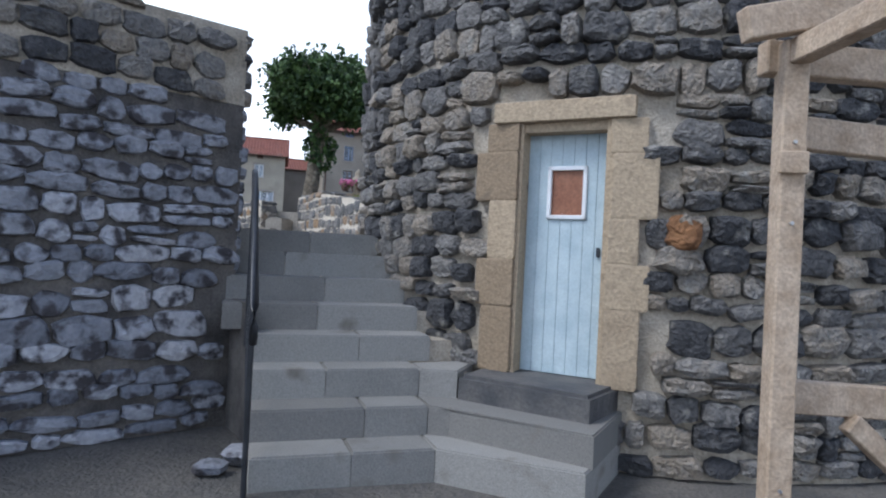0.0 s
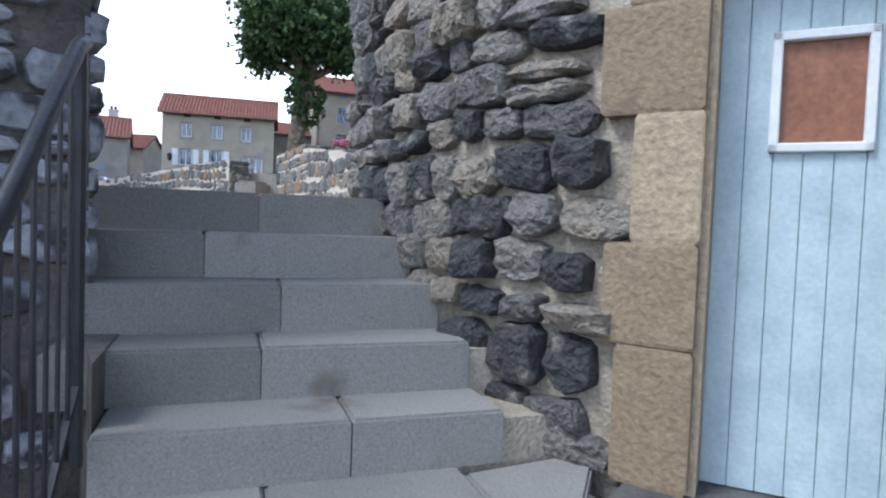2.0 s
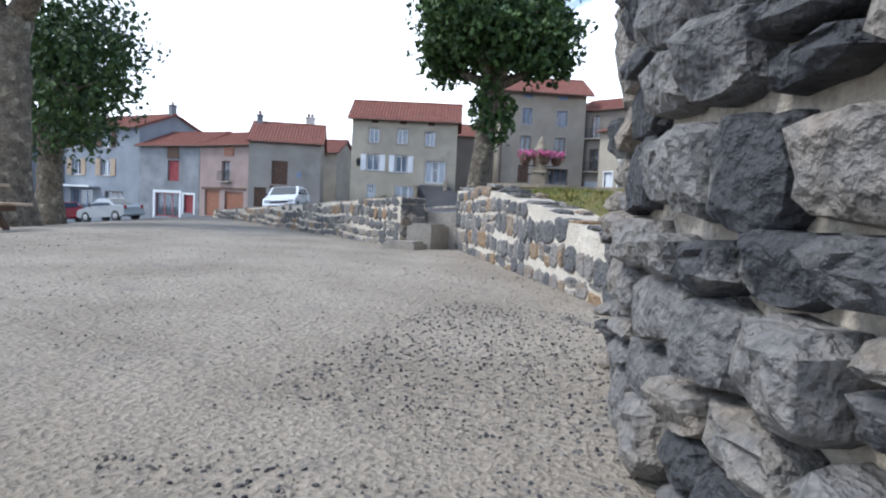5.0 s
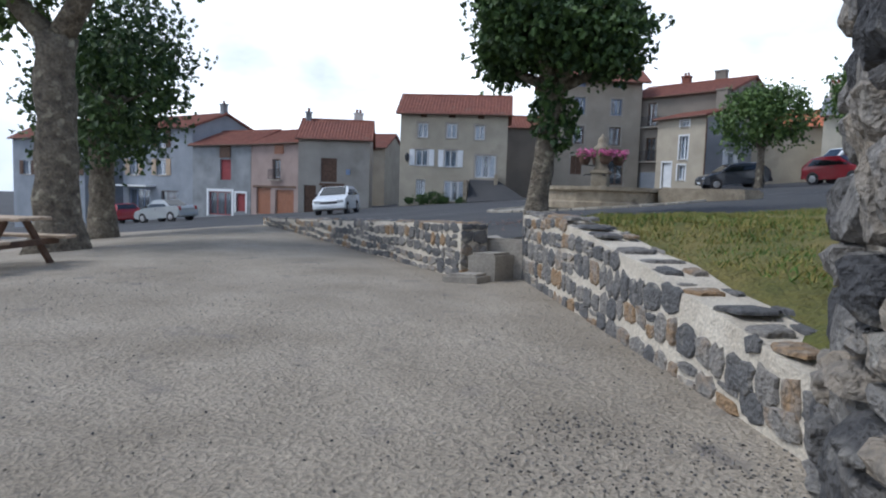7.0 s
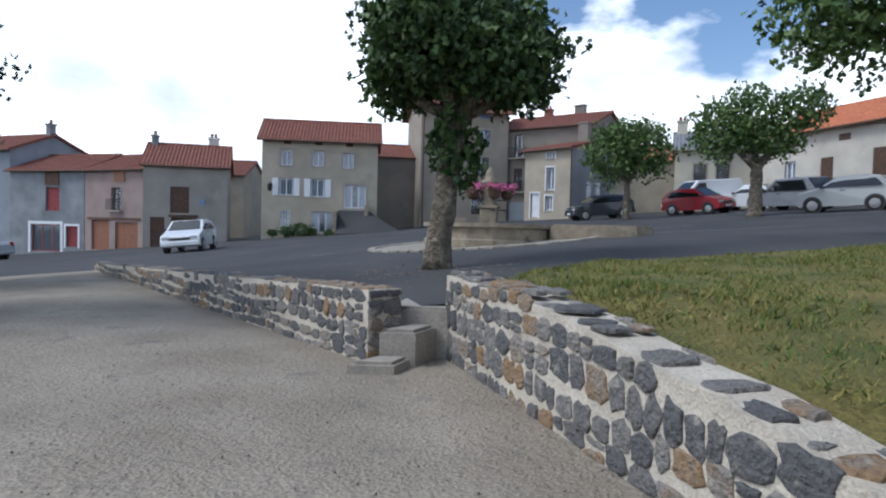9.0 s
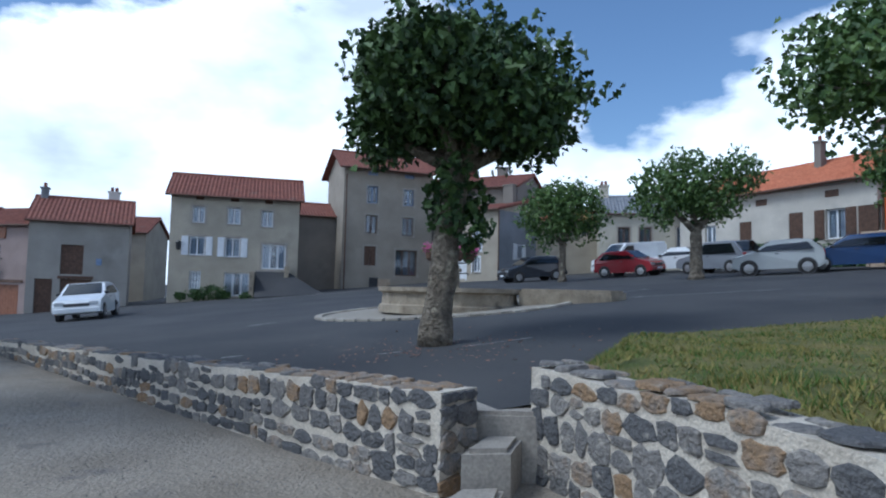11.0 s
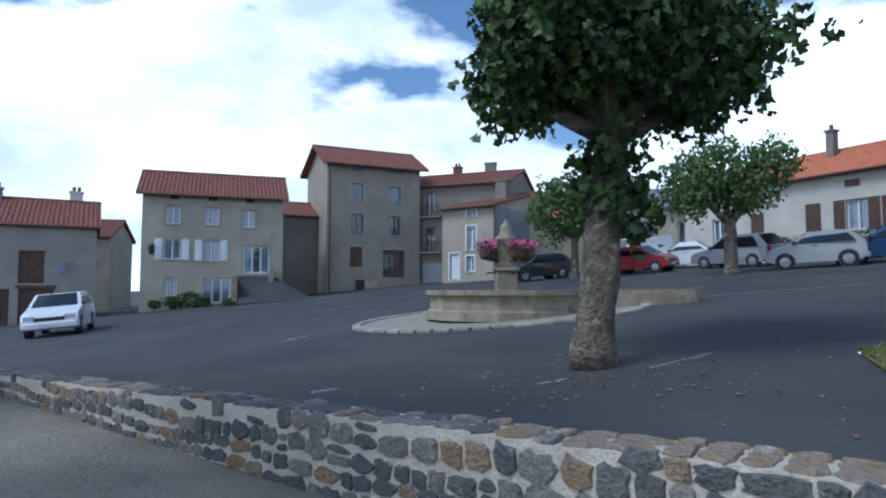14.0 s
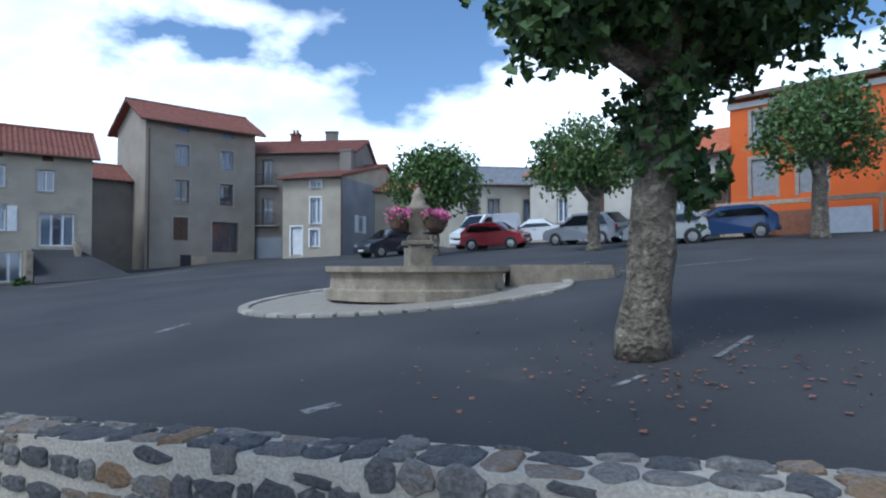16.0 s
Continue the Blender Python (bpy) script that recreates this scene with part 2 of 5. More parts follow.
def beam(bm, p, q, w, h, bevel=0.006, up=(0, 0, 1)):
    p, q = Vector(p), Vector(q)
    d = (q - p)
    n = d.normalized()
    side = n.cross(Vector(up)).normalized()
    top = side.cross(n)
    m = Matrix((( *side, 0), (*n, 0), (*top, 0), (0, 0, 0, 1))).transposed()
    m = Matrix.Translation(p) @ m
    return box(bm, -w / 2, w / 2, 0, d.length, -h / 2, h / 2, bevel, m)


def tube(bm, pts, radii, seg=10, cap=True):
    rings = []
    pts = [Vector(p) for p in pts]
    for i, p in enumerate(pts):
        d = (pts[min(i + 1, len(pts) - 1)] - pts[max(i - 1, 0)]).normalized()
        a = d.orthogonal().normalized() if abs(d.z) < 0.9 else Vector((1, 0, 0)).cross(d).cross(d).normalized()
        if abs(d.z) < 0.9:
            a = d.cross(Vector((0, 0, 1))).normalized()
        b = d.cross(a)
        r = radii[i] if isinstance(radii, (list, tuple)) else radii
        rings.append([bm.verts.new(p + (a * math.cos(t) + b * math.sin(t)) * r) for t in np.linspace(0, 2 * math.pi, seg, endpoint=False)])
    for r0, r1 in zip(rings, rings[1:]):
        for k in range(seg):
            bm.faces.new((r0[k], r0[(k + 1) % seg], r1[(k + 1) % seg], r1[k]))
    if cap:
        bm.faces.new(rings[0])
        bm.faces.new(rings[-1])
    return bm


def lathe(bm, profile, seg=20, centre=(0, 0)):
    rings = [[bm.verts.new((centre[0] + r * math.cos(t), centre[1] + r * math.sin(t), z)) for t in np.linspace(0, 2 * math.pi, seg, endpoint=False)] for r, z in profile]
    for r0, r1 in zip(rings, rings[1:]):
        for k in range(seg):
            bm.faces.new((r0[k], r0[(k + 1) % seg], r1[(k + 1) % seg], r1[k]))
    bm.faces.new(rings[0])
    bm.faces.new(rings[-1])
    return bm


def prism(bm, poly, z0, z1, bevel=0.0):
    lo, hi = [bm.verts.new((x, y, z0)) for x, y in poly], [bm.verts.new((x, y, z1)) for x, y in poly]
    n = len(poly)
    fs = [bm.faces.new(lo), bm.faces.new(hi)] + [bm.faces.new((lo[i], lo[(i + 1) % n], hi[(i + 1) % n], hi[i])) for i in range(n)]
    if bevel:
        bmesh.ops.bevel(bm, geom=list(fs[1].edges), offset=bevel, segments=2, affect="EDGES")
    return bm


def inside(x, y, poly):
    hit = False
    for (x0, y0), (x1, y1) in zip(poly, poly[1:] + poly[:1]):
        if (y0 > y) != (y1 > y) and x < (x1 - x0) * (y - y0) / (y1 - y0) + x0:
            hit = not hit
    return hit


# ---- the lie of the land ----
def road_z(x, y):
    x, y = max(-75, min(25, x)), max(-5, min(75, y))
    return 2.25 + 0.0833 * x + 0.042 * y


def court_z(x, y):
    a = 1.784 + 0.034 * min(4.0, max(0.0, y - 7.0))
    b = road_z(x, y) + 0.03
    h = max(0.0, min(1.0, 0.5 + (b - a) / 0.5))
    return b * (1 - h) + a * h - 0.06 * h * (1 - h)


def lawn_z(x, y):
    q = Vector((x + 4.4, y - 14.76))
    u, off = q.dot(Vector((0.5015, -0.8652))), q.dot(Vector((0.8652, 0.5015)))
    z = min(2.76 - 0.135 * max(0.0, u - 2.0) + 0.12 * max(0.0, off - 0.4), 2.86 + 0.02 * math.sin(x * 1.7 + y))
    near = 99.0
    for (x0, y0), (x1, y1) in (((-4.25, 14.75), (-3.9, 15.6)), ((-3.9, 15.6), (-2.6, 18.6)), ((-2.6, 18.6), (3, 19.4)), ((3, 19.4), (14, 18.2))):
        k = max(0.0, min(1.0, ((x - x0) * (x1 - x0) + (y - y0) * (y1 - y0)) / ((x1 - x0) ** 2 + (y1 - y0) ** 2)))
        near = min(near, math.hypot(x - x0 - k * (x1 - x0), y - y0 - k * (y1 - y0)))
    base = road_z(x, y) + 0.02
    return max(base if off > 0.5 else -9, min(z, base + 0.5 * near) if near < 1.5 else z)


def yard_z(x, y):
    return 0.02 * math.sin(x * 1.3) * math.sin(y * 1.1) - 0.02


TOWER, RAD = Vector((2.25, 8.25)), 3.56
NS, DS = Vector((-0.39, 0.92)), Vector((0.92, 0.39))         # up the stairs, and along a step


def on_stairs(s, u):
    p = NS * s + DS * u
    return (p.x, p.y)


RISE, TREAD, FIRST, LEFT_U = 0.2225, 0.3375, 3.90, 0.43
COURT = [(0.6, 7.5), on_stairs(6.74, 1.9), on_stairs(6.74, -1.6), (-4.35, 3.8), (-8.2, -0.3), (-34, -0.3), (-34, 16), (-24, 21.0), (-16.2, 23.4),
         (-4.95, 14.25), (-4.75, 14.5), (-4.25, 14.75), (-1.45, 9.75), (-0.6, 9.2)]
LAWN = [(-0.6, 9.2), (-1.45, 9.75), (-4.25, 14.75), (-3.9, 15.6), (-2.6, 18.6), (3, 19.4), (14, 18.2), (14, 8.25), (2.25, 8.25)]
YARD = [(0.6, 7.5), on_stairs(6.74, 1.9), on_stairs(6.74, -1.6), (-4.35, 3.8), (-8.2, -0.3), (-34, -0.3), (-150, -60), (-150, -150), (150, -150), (150, 8.25), (14, 8.25), (2.25, 8.25)]
ROAD_EDGE = [(-400, -200), (400, -200), (400, 500), (-400, 500)]


def ground_regions():
    pts, edges = [], []
    for poly in (COURT, LAWN, YARD, ROAD_EDGE):
        k = len(pts)
        pts += [Vector(p) for p in poly]
        edges += [(k + i, k + (i + 1) % len(poly)) for i in range(len(poly))]
    rnd = random.Random(3)
    for x in np.arange(-36, 16, 0.8):
        for y in np.arange(-4, 34, 0.8):
            pts.append(Vector((x + rnd.uniform(-0.2, 0.2), y + rnd.uniform(-0.2, 0.2))))
    for x in np.arange(-150, 150, 6.0):
        for y in np.arange(-140, 160, 6.0):
            pts.append(Vector((x, y)))
    vs, _, fs, *_ = delaunay_2d_cdt(pts, edges, [], 0, 1e-4)
    made = {}
    for key, zf in (("court", court_z), ("lawn", lawn_z), ("yard", yard_z), ("road", road_z), ("bed", lambda x, y: min(road_z(x, y), lawn_z(x, y)) - 0.02)):
        made[key] = (bmesh.new(), {}, zf)
    for f in fs:
        c = sum((vs[i] for i in f), Vector((0, 0))) / len(f)
        key = "court" if inside(c.x, c.y, COURT) else "lawn" if inside(c.x, c.y, LAWN) else "yard" if inside(c.x, c.y, YARD) else "road"
        for one in ((key, "bed") if key == "lawn" else (key,)):
            bm, idx, zf = made[one]
            for i in f:
                if i not in idx:
                    idx[i] = bm.verts.new((vs[i].x, vs[i].y, zf(vs[i].x, vs[i].y)))
            bm.faces.new([idx[i] for i in f])
    for key, name, m, label, cat in (("court", "ground_court", M_GRAVEL, "pale beige gravel court with scuffs and litter", "gravel"),
                                     ("lawn", "ground_lawn", M_LAWN, "half-dry lawn soil behind the retaining wall", "lawn"),
                                     ("bed", "ground_lawn_bed", M_LAWN, "bare soil bed under the lawn edge", "soil"),
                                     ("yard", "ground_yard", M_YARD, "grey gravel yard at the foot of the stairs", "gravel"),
                                     ("road", "road", M_ASPH, "worn dark asphalt square sloping up to the houses", "road")):
        bm = made[key][0]
        me = finish(bm, name, m, True)
        if me.polygons[0].normal.z < 0:
            me.flip_normals()
        tagged(new(name, me), label, cat, kind="structure")


ground_regions()


# ---- stones ----
def stone_shape(seed, power=5.0, rough=0.13, bulge=0.15):
    rnd = random.Random(seed)
    bm = bmesh.new()
    n = 12
    rad = []
    for i in range(n):
        t = 2 * math.pi * (i + rnd.uniform(-0.3, 0.3)) / n
        c, s = math.cos(t), math.sin(t)
        r = 0.5 / (abs(c) ** power + abs(s) ** power) ** (1 / power)
        r *= 1 + rnd.uniform(-rough, rough)
        rad.append((c * r, s * r))
    rings = []
    tx, tz = rnd.uniform(-0.35, 0.35), rnd.uniform(-0.35, 0.35)
    for depth, k in ((-0.3, 1.04), (0.40, 1.02), (0.80, 0.93), (0.95, 0.58)):
        rings.append([bm.verts.new((x * k, -(depth + (rnd.uniform(-0.12, 0.12) + tx * x + tz * z if depth > 0 else 0)), z * k)) for x, z in rad])
    for r0, r1 in zip(rings, rings[1:]):
        for i in range(n):
            bm.faces.new((r0[i], r0[(i + 1) % n], r1[(i + 1) % n], r1[i]))
    tip = bm.verts.new((rnd.uniform(-0.12, 0.12), -(0.95 + bulge * 0.3), rnd.uniform(-0.12, 0.12)))
    for i in range(n):
        bm.faces.new((rings[3][i], rings[3][(i + 1) % n], tip))
    return bm


def stone_set(name, material, count=14, **kw):
    made = []
    for i in range(count):
        me = finish(stone_shape(100 + i, **kw), name, material)
        made.append(me)
    return made


ROUND = stone_set("stone", M_BAS_O)
ROUND_I = stone_set("stone", M_BAS_I)
GREY = stone_set("stone", M_GRY_O, power=3.8, rough=0.2)
LIME = stone_set("stone", M_WHT_O, power=4.5, rough=0.12, bulge=0.1)
BLOCK = [finish(boxm(-0.5, 0.5, -0.9, 0.3, -0.5, 0.5, 0.04), "ashlar_block", M_ASH)]


def courses(length, height, w, h, seed, gap=0.015, wave=0.03, lift=0.0):
    """Uneven courses of stones over a length and height: (middle u, middle z, width, height)."""
    rnd = random.Random(seed)
    z = lift
    while z < height:
        hh = rnd.uniform(*h)
        u = rnd.uniform(-w[1], 0)
        ph = rnd.uniform(0, 6)
        while u < length:
            ww = rnd.uniform(*w)
            if rnd.random() < 0.13 and hh > 0.16:
                cut = rnd.uniform(0.38, 0.62)
                yield u + ww / 2, z + hh * cut / 2, ww - gap, hh * cut - gap
                yield u + ww / 2, z + hh * (1 + cut) / 2, ww - gap, hh * (1 - cut) - gap
            else:
                yield (u + ww / 2, z + hh / 2 + wave * math.sin(u * 2.3 + ph) + rnd.uniform(-0.012, 0.012), ww - gap,
                       (hh - gap) * rnd.uniform(0.86, 1.12))
            u += ww
        z += hh


def stone_matrix(p, right, w, h, depth, tilt=0.0):
    r = Vector((right[0], right[1], 0)).normalized()
    n = Vector((r.y, -r.x, 0))          # outward
    up = Vector((0, 0, 1))
    c, s = math.cos(tilt), math.sin(tilt)
    rr, uu = r * c + up * s, up * c - r * s
    m = Matrix.Identity(4)
    for i in range(3):
        m[i][0], m[i][1], m[i][2], m[i][3] = rr[i] * w, -n[i] * depth, uu[i] * h, p[i]
    return m


class Lay:
    """Lays stones on a wall: the first ones as parts of their own, the rest joined."""
    def __init__(self, parent, meshes, joined=None, seed=1):
        self.parent, self.meshes, self.joined, self.rnd, self.v, self.f = parent, meshes, joined, random.Random(seed), [], []
        self.count = 0

    def put(self, m, single=True):
        k = self.rnd.randrange(len(self.meshes))
        if single and self.count < 300:
            ob = new("stone", self.meshes[k])
            ob.parent = self.parent
            ob.matrix_local = m
            self.count += 1
        else:
            me = (self.joined or self.meshes)[k]
            o = len(self.v)
            self.v += [m @ v.co for v in me.vertices]
            self.f += [[o + i for i in p.vertices] for p in me.polygons]

    def close(self, material):
        if self.f:
            me = bpy.data.meshes.new("rubble_stones")
            me.from_pydata(self.v, [], self.f)
            me.materials.append(material)
            ob = new("rubble_stones", me)
            ob.parent = self.parent
            tagged(ob, kind="stuff")


# ---- the stairs ----
STEP_RIGHT = {4: 1.95, 5: 1.92, 6: 1.88, 7: 1.82, 8: 1.74}
JOINT = {1: 1.10, 2: 1.25, 3: 1.0, 4: 1.32, 5: 1.0, 6: 1.1, 7: 0.75, 8: 1.02}


def stairs():
    st = thing("stone_stairs", Matrix.Identity(4), "grey sawn-stone outdoor stairs with eight steps", "stairs", kind="structure")
    for k in range(1, 9):
        s0, s1 = FIRST + TREAD * (k - 1), FIRST + TREAD * k + 0.06
        if k == 8:
            s1 = 7.1
        right = STEP_RIGHT.get(k, {1: 1.70, 2: 1.74, 3: 1.76}.get(k))
        z0, z1 = (RISE * (k - 1) if k > 1 else -0.1), RISE * k
        lft = {5: 0.2, 6: 0.15, 7: -1.6, 8: -1.6}.get(k, LEFT_U)
        for a, b in ((lft, JOINT[k] - 0.003), (JOINT[k] + 0.003, right)):
            part("step", prism(bmesh.new(), [on_stairs(s0, a), on_stairs(s0, b), on_stairs(s1, b), on_stairs(s1, a)], z0, z1, 0.012), M_STEP, st)
        part("step_bed", prism(bmesh.new(), [on_stairs(s0 + 0.02, LEFT_U + 0.01), on_stairs(s0 + 0.02, 2.2), on_stairs(6.4, 2.2), on_stairs(6.4, LEFT_U + 0.01)],
                               -0.1, z0 + RISE * 0.9 - 0.02), M_MORT_TOWER, st)
    # the lower three turn towards the door
    one = [on_stairs(FIRST, 1.706), (1.06, 3.95), (1.5, 4.9), (0.35, 5.5), on_stairs(FIRST + 0.9, 1.706)]
    two = [on_stairs(FIRST + TREAD, 1.746), (0.12, 4.56), (1.12, 4.05), (1.5, 4.9), (0.35, 5.5), on_stairs(FIRST + 0.9, 1.746)]
    three = [on_stairs(FIRST + 2 * TREAD, 1.766), (0.15, 4.88), (0.3, 5.5), on_stairs(FIRST + 0.95, 1.766)]
    part("step", prism(bmesh.new(), one, -0.1, RISE, 0.012), M_STEP, st)
    part("step", prism(bmesh.new(), two, RISE - 0.01, RISE * 2, 0.012), M_STEP, st)
    part("step", prism(bmesh.new(), three, RISE * 2 - 0.01, RISE * 3, 0.012), M_STEP, st)
    slab = thing("door_slab", Matrix.Identity(4), "worn dark basalt threshold slab before the door", "threshold", kind="structure")
    part("slab", prism(bmesh.new(), [(0.165, 4.86), (1.13, 4.34), (1.5, 4.95), (0.5, 5.6)], RISE * 2, 0.645, 0.03), M_SLAB, slab)


stairs()
cheek = thing("wall_stair_cheek", Matrix.Identity(4), "mortared rubble bank under the court edge", "wall", kind="structure")
part("bank", prism(bmesh.new(), [on_stairs(5.0, 0.425), on_stairs(6.0, 0.425), on_stairs(6.0, 0.1), (-2.0, 5.35)], -0.2, 1.12), M_MORT_LEFT, cheek)


def handrail():
    rail = thing("handrail", pose(*on_stairs(FIRST - 0.3, LEFT_U + 0.03), 0), "black painted iron stair railing with thin bars", "handrail")
    mi = rail.matrix_world.inverted()

    def at(s, z, du=-0.03):
        return mi @ Vector((*on_stairs(s, LEFT_U + du), z))
    bm = bmesh.new()
    tube(bm, [at(3.55, 1.02), at(3.5, 1.12), at(3.6, 1.24), at(4.2, 1.66), at(4.86, 2.16), at(4.95, 2.2)], 0.026, 10)
    part("top_rail", bm, M_IRON, rail, smooth=True)
    bm = bmesh.new()
    beam(bm, at(3.85, 0.36), at(4.9, 1.08), 0.03, 0.012)
    part("lower_rail", bm, M_IRON, rail)
    for i in range(8):
        s = 3.9 + i * 0.125
        zt = 1.24 + (s - 3.6) * 0.74
        zb = 0.36 + (s - 3.85) * 0.678
        part("bar", tube(bmesh.new(), [at(s, zb), at(s, zt)], 0.008, 6), M_IRON, rail)
    part("post", tube(bmesh.new(), [at(3.82, -0.02), at(3.82, 1.35)], 0.02, 8), M_IRON, rail)
    part("post", tube(bmesh.new(), [at(4.9, 0.8), at(4.9, 2.17)], 0.02, 8), M_IRON, rail)


handrail()


# ---- the round tower ----
def ring(a, r, z=0.0):
    return Vector((TOWER.x + r * math.cos(a), TOWER.y + r * math.sin(a), z))


DM = Vector((1.0, 5.15))                    # middle of the door
DT = Vector((math.cos(radians(-22.5)), math.sin(radians(-22.5))))   # along the door
DN = Vector((DT.y, -DT.x))                  # outward


def door_uv(p):
    q = Vector((p[0], p[1])) - DM
    return q.dot(DT), q.dot(DN)


def tower():
    tw = thing("wall_tower", Matrix.Identity(4), "round tower wall of dark basalt rubble in pale mortar", "wall", kind="structure")
    bm = bmesh.new()
    n = 220
    aa = np.linspace(0, 2 * math.pi, n + 1)
    half = 0.43 / (RAD - 0.05)
    mid = math.atan2(DM.y - TOWER.y, DM.x - TOWER.x)
    a0, a1 = mid - half + 2 * math.pi, mid + half + 2 * math.pi
    aa = sorted([a for a in aa if not (a0 - 0.01 < a < a1 + 0.01)] + [a0, a1])
    zz = [-0.3, 0.645, 2.72, 5.0, 9.0]
    grid = [[bm.verts.new(ring(a, RAD - 0.05, z)) for z in zz] for a in aa[:-1]]
    for i in range(len(grid)):
        j = (i + 1) % len(grid)
        for k in range(4):
            if k == 1 and abs(aa[i] - a0) < 1e-6:
                continue
            bm.faces.new((grid[i][k], grid[j][k], grid[j][k + 1], grid[i][k + 1]))
    part("mortar_face", bm, M_MORT_TOWER, tw)
    bm = bmesh.new()
    m = Matrix(((DT.x, -DN.x, 0, DM.x), (DT.y, -DN.y, 0, DM.y), (0, 0, 1, 0), (0, 0, 0, 1)))
    for b in ((-0.5, -0.35, -0.19, 0.3, 0.3, 2.9), (0.35, 0.5, -0.19, 0.3, 0.3, 2.9), (-0.5, 0.5, -0.17, 0.3, 2.68, 2.9), (-0.5, 0.5, -0.17, 0.3, 0.4, 0.63)):
        box(bm, *b, m=m)
    part("door_reveal", bm, M_ASH, tw)
    lay = Lay(tw, ROUND, ROUND_I, 7)
    part("door_backing", boxm(-0.36, 0.36, 0.03, 0.06, 0.6, 2.72, m=m), M_BROWNW, tw)
    length = radians(215) * RAD
    rnd = random.Random(12)
    for u, z, w, h in courses(length, 5.6, (0.17, 0.40), (0.15, 0.28), 21, gap=0.022):
        a = radians(120) + u / RAD
        p = ring(a, RAD - 0.045, z)
        du, _ = door_uv(p)
        if abs(du) < 0.63 + w * 0.35 and 0.5 < z < 3.05 and p.y < 7:
            continue
        right = Vector((-math.sin(a), math.cos(a)))
        near = radians(165) < a < radians(240) and 0.4 < z < 3.9
        lay.put(stone_matrix(p, right, w * 1.0, h * 1.04, rnd.uniform(0.06, 0.14), rnd.uniform(-0.12, 0.12)), near)
    lay.close(M_BAS_I)
    # tan ashlar round the door
    blocks = [(-0.5, 0.645, 0.30, 0.55), (-0.53, 1.2, 0.36, 0.40), (-0.48, 1.6, 0.26, 0.50), (-0.55, 2.1, 0.40, 0.42), (-0.5, 2.52, 0.30, 0.24),
              (0.49, 0.62, 0.28, 0.62), (0.52, 1.24, 0.34, 0.36), (0.48, 1.6, 0.24, 0.36), (0.55, 1.96, 0.36, 0.52), (0.5, 2.48, 0.28, 0.28), (-0.02, 2.76, 1.18, 0.17)]
    k = 0
    for u, z, w, h in blocks:
        q = DM + DT * u
        ang = math.atan2(q.y - TOWER.y, q.x - TOWER.x)
        p = ring(ang, RAD - 0.05, z + h / 2)
        ob = new("ashlar_block", BLOCK[k % len(BLOCK)])
        k += 1
        ob.parent = tw
        ob.matrix_local = stone_matrix(p, (-math.sin(ang), math.cos(ang)) if abs(u) > 0.2 else DT, w, h, 0.085)
    q = DM + DT * 0.92
    ang = math.atan2(q.y - TOWER.y, q.x - TOWER.x)
    ob = new("stone", finish(stone_shape(177, power=3.0), "stone", M_ORE))
    ob.parent = tw
    ob.matrix_local = stone_matrix(ring(ang, RAD - 0.02, 1.86), (-math.sin(ang), math.cos(ang)), 0.26, 0.27, 0.13)
    return m


DOOR_M = tower()


def plank_door():
    m = DOOR_M @ pose(0, -0.0, 0.65)
    d = thing("door_1", m, "closed pale blue plank door with a small glazed hatch", "door", kind="structure")
    rnd = random.Random(4)
    for i in range(7):
        x = -0.35 + i * 0.1
        hole = i in (2, 3, 4)
        for z0, z1 in ((((0.0, 1.33), (1.74, 2.03))) if hole else ((0.0, 2.03),)):
            part("plank", boxm(x + 0.001, x + 0.099, -0.02 - rnd.uniform(0, 0.002), 0.02, z0, z1, 0.003), M_DOOR, d)
    bm = bmesh.new()
    for b in ((-0.17, 0.17, 1.31, 1.345), (-0.17, 0.17, 1.725, 1.76), (-0.17, -0.135, 1.31, 1.76), (0.135, 0.17, 1.31, 1.76)):
        box(bm, b[0], b[1], -0.045, 0.0, b[2], b[3], 0.005)
    fr = part("hatch_frame", bm, M_WHITE, d, "white hatch frame")
    part("hatch_pane", boxm(-0.136, 0.136, -0.012, -0.004, 1.34, 1.73), M_RUST, fr, "rust-brown board behind the hatch")
    part("latch", boxm(0.27, 0.30, -0.04, -0.02, 1.0, 1.08, 0.004), M_IRON, d)


plank_door()


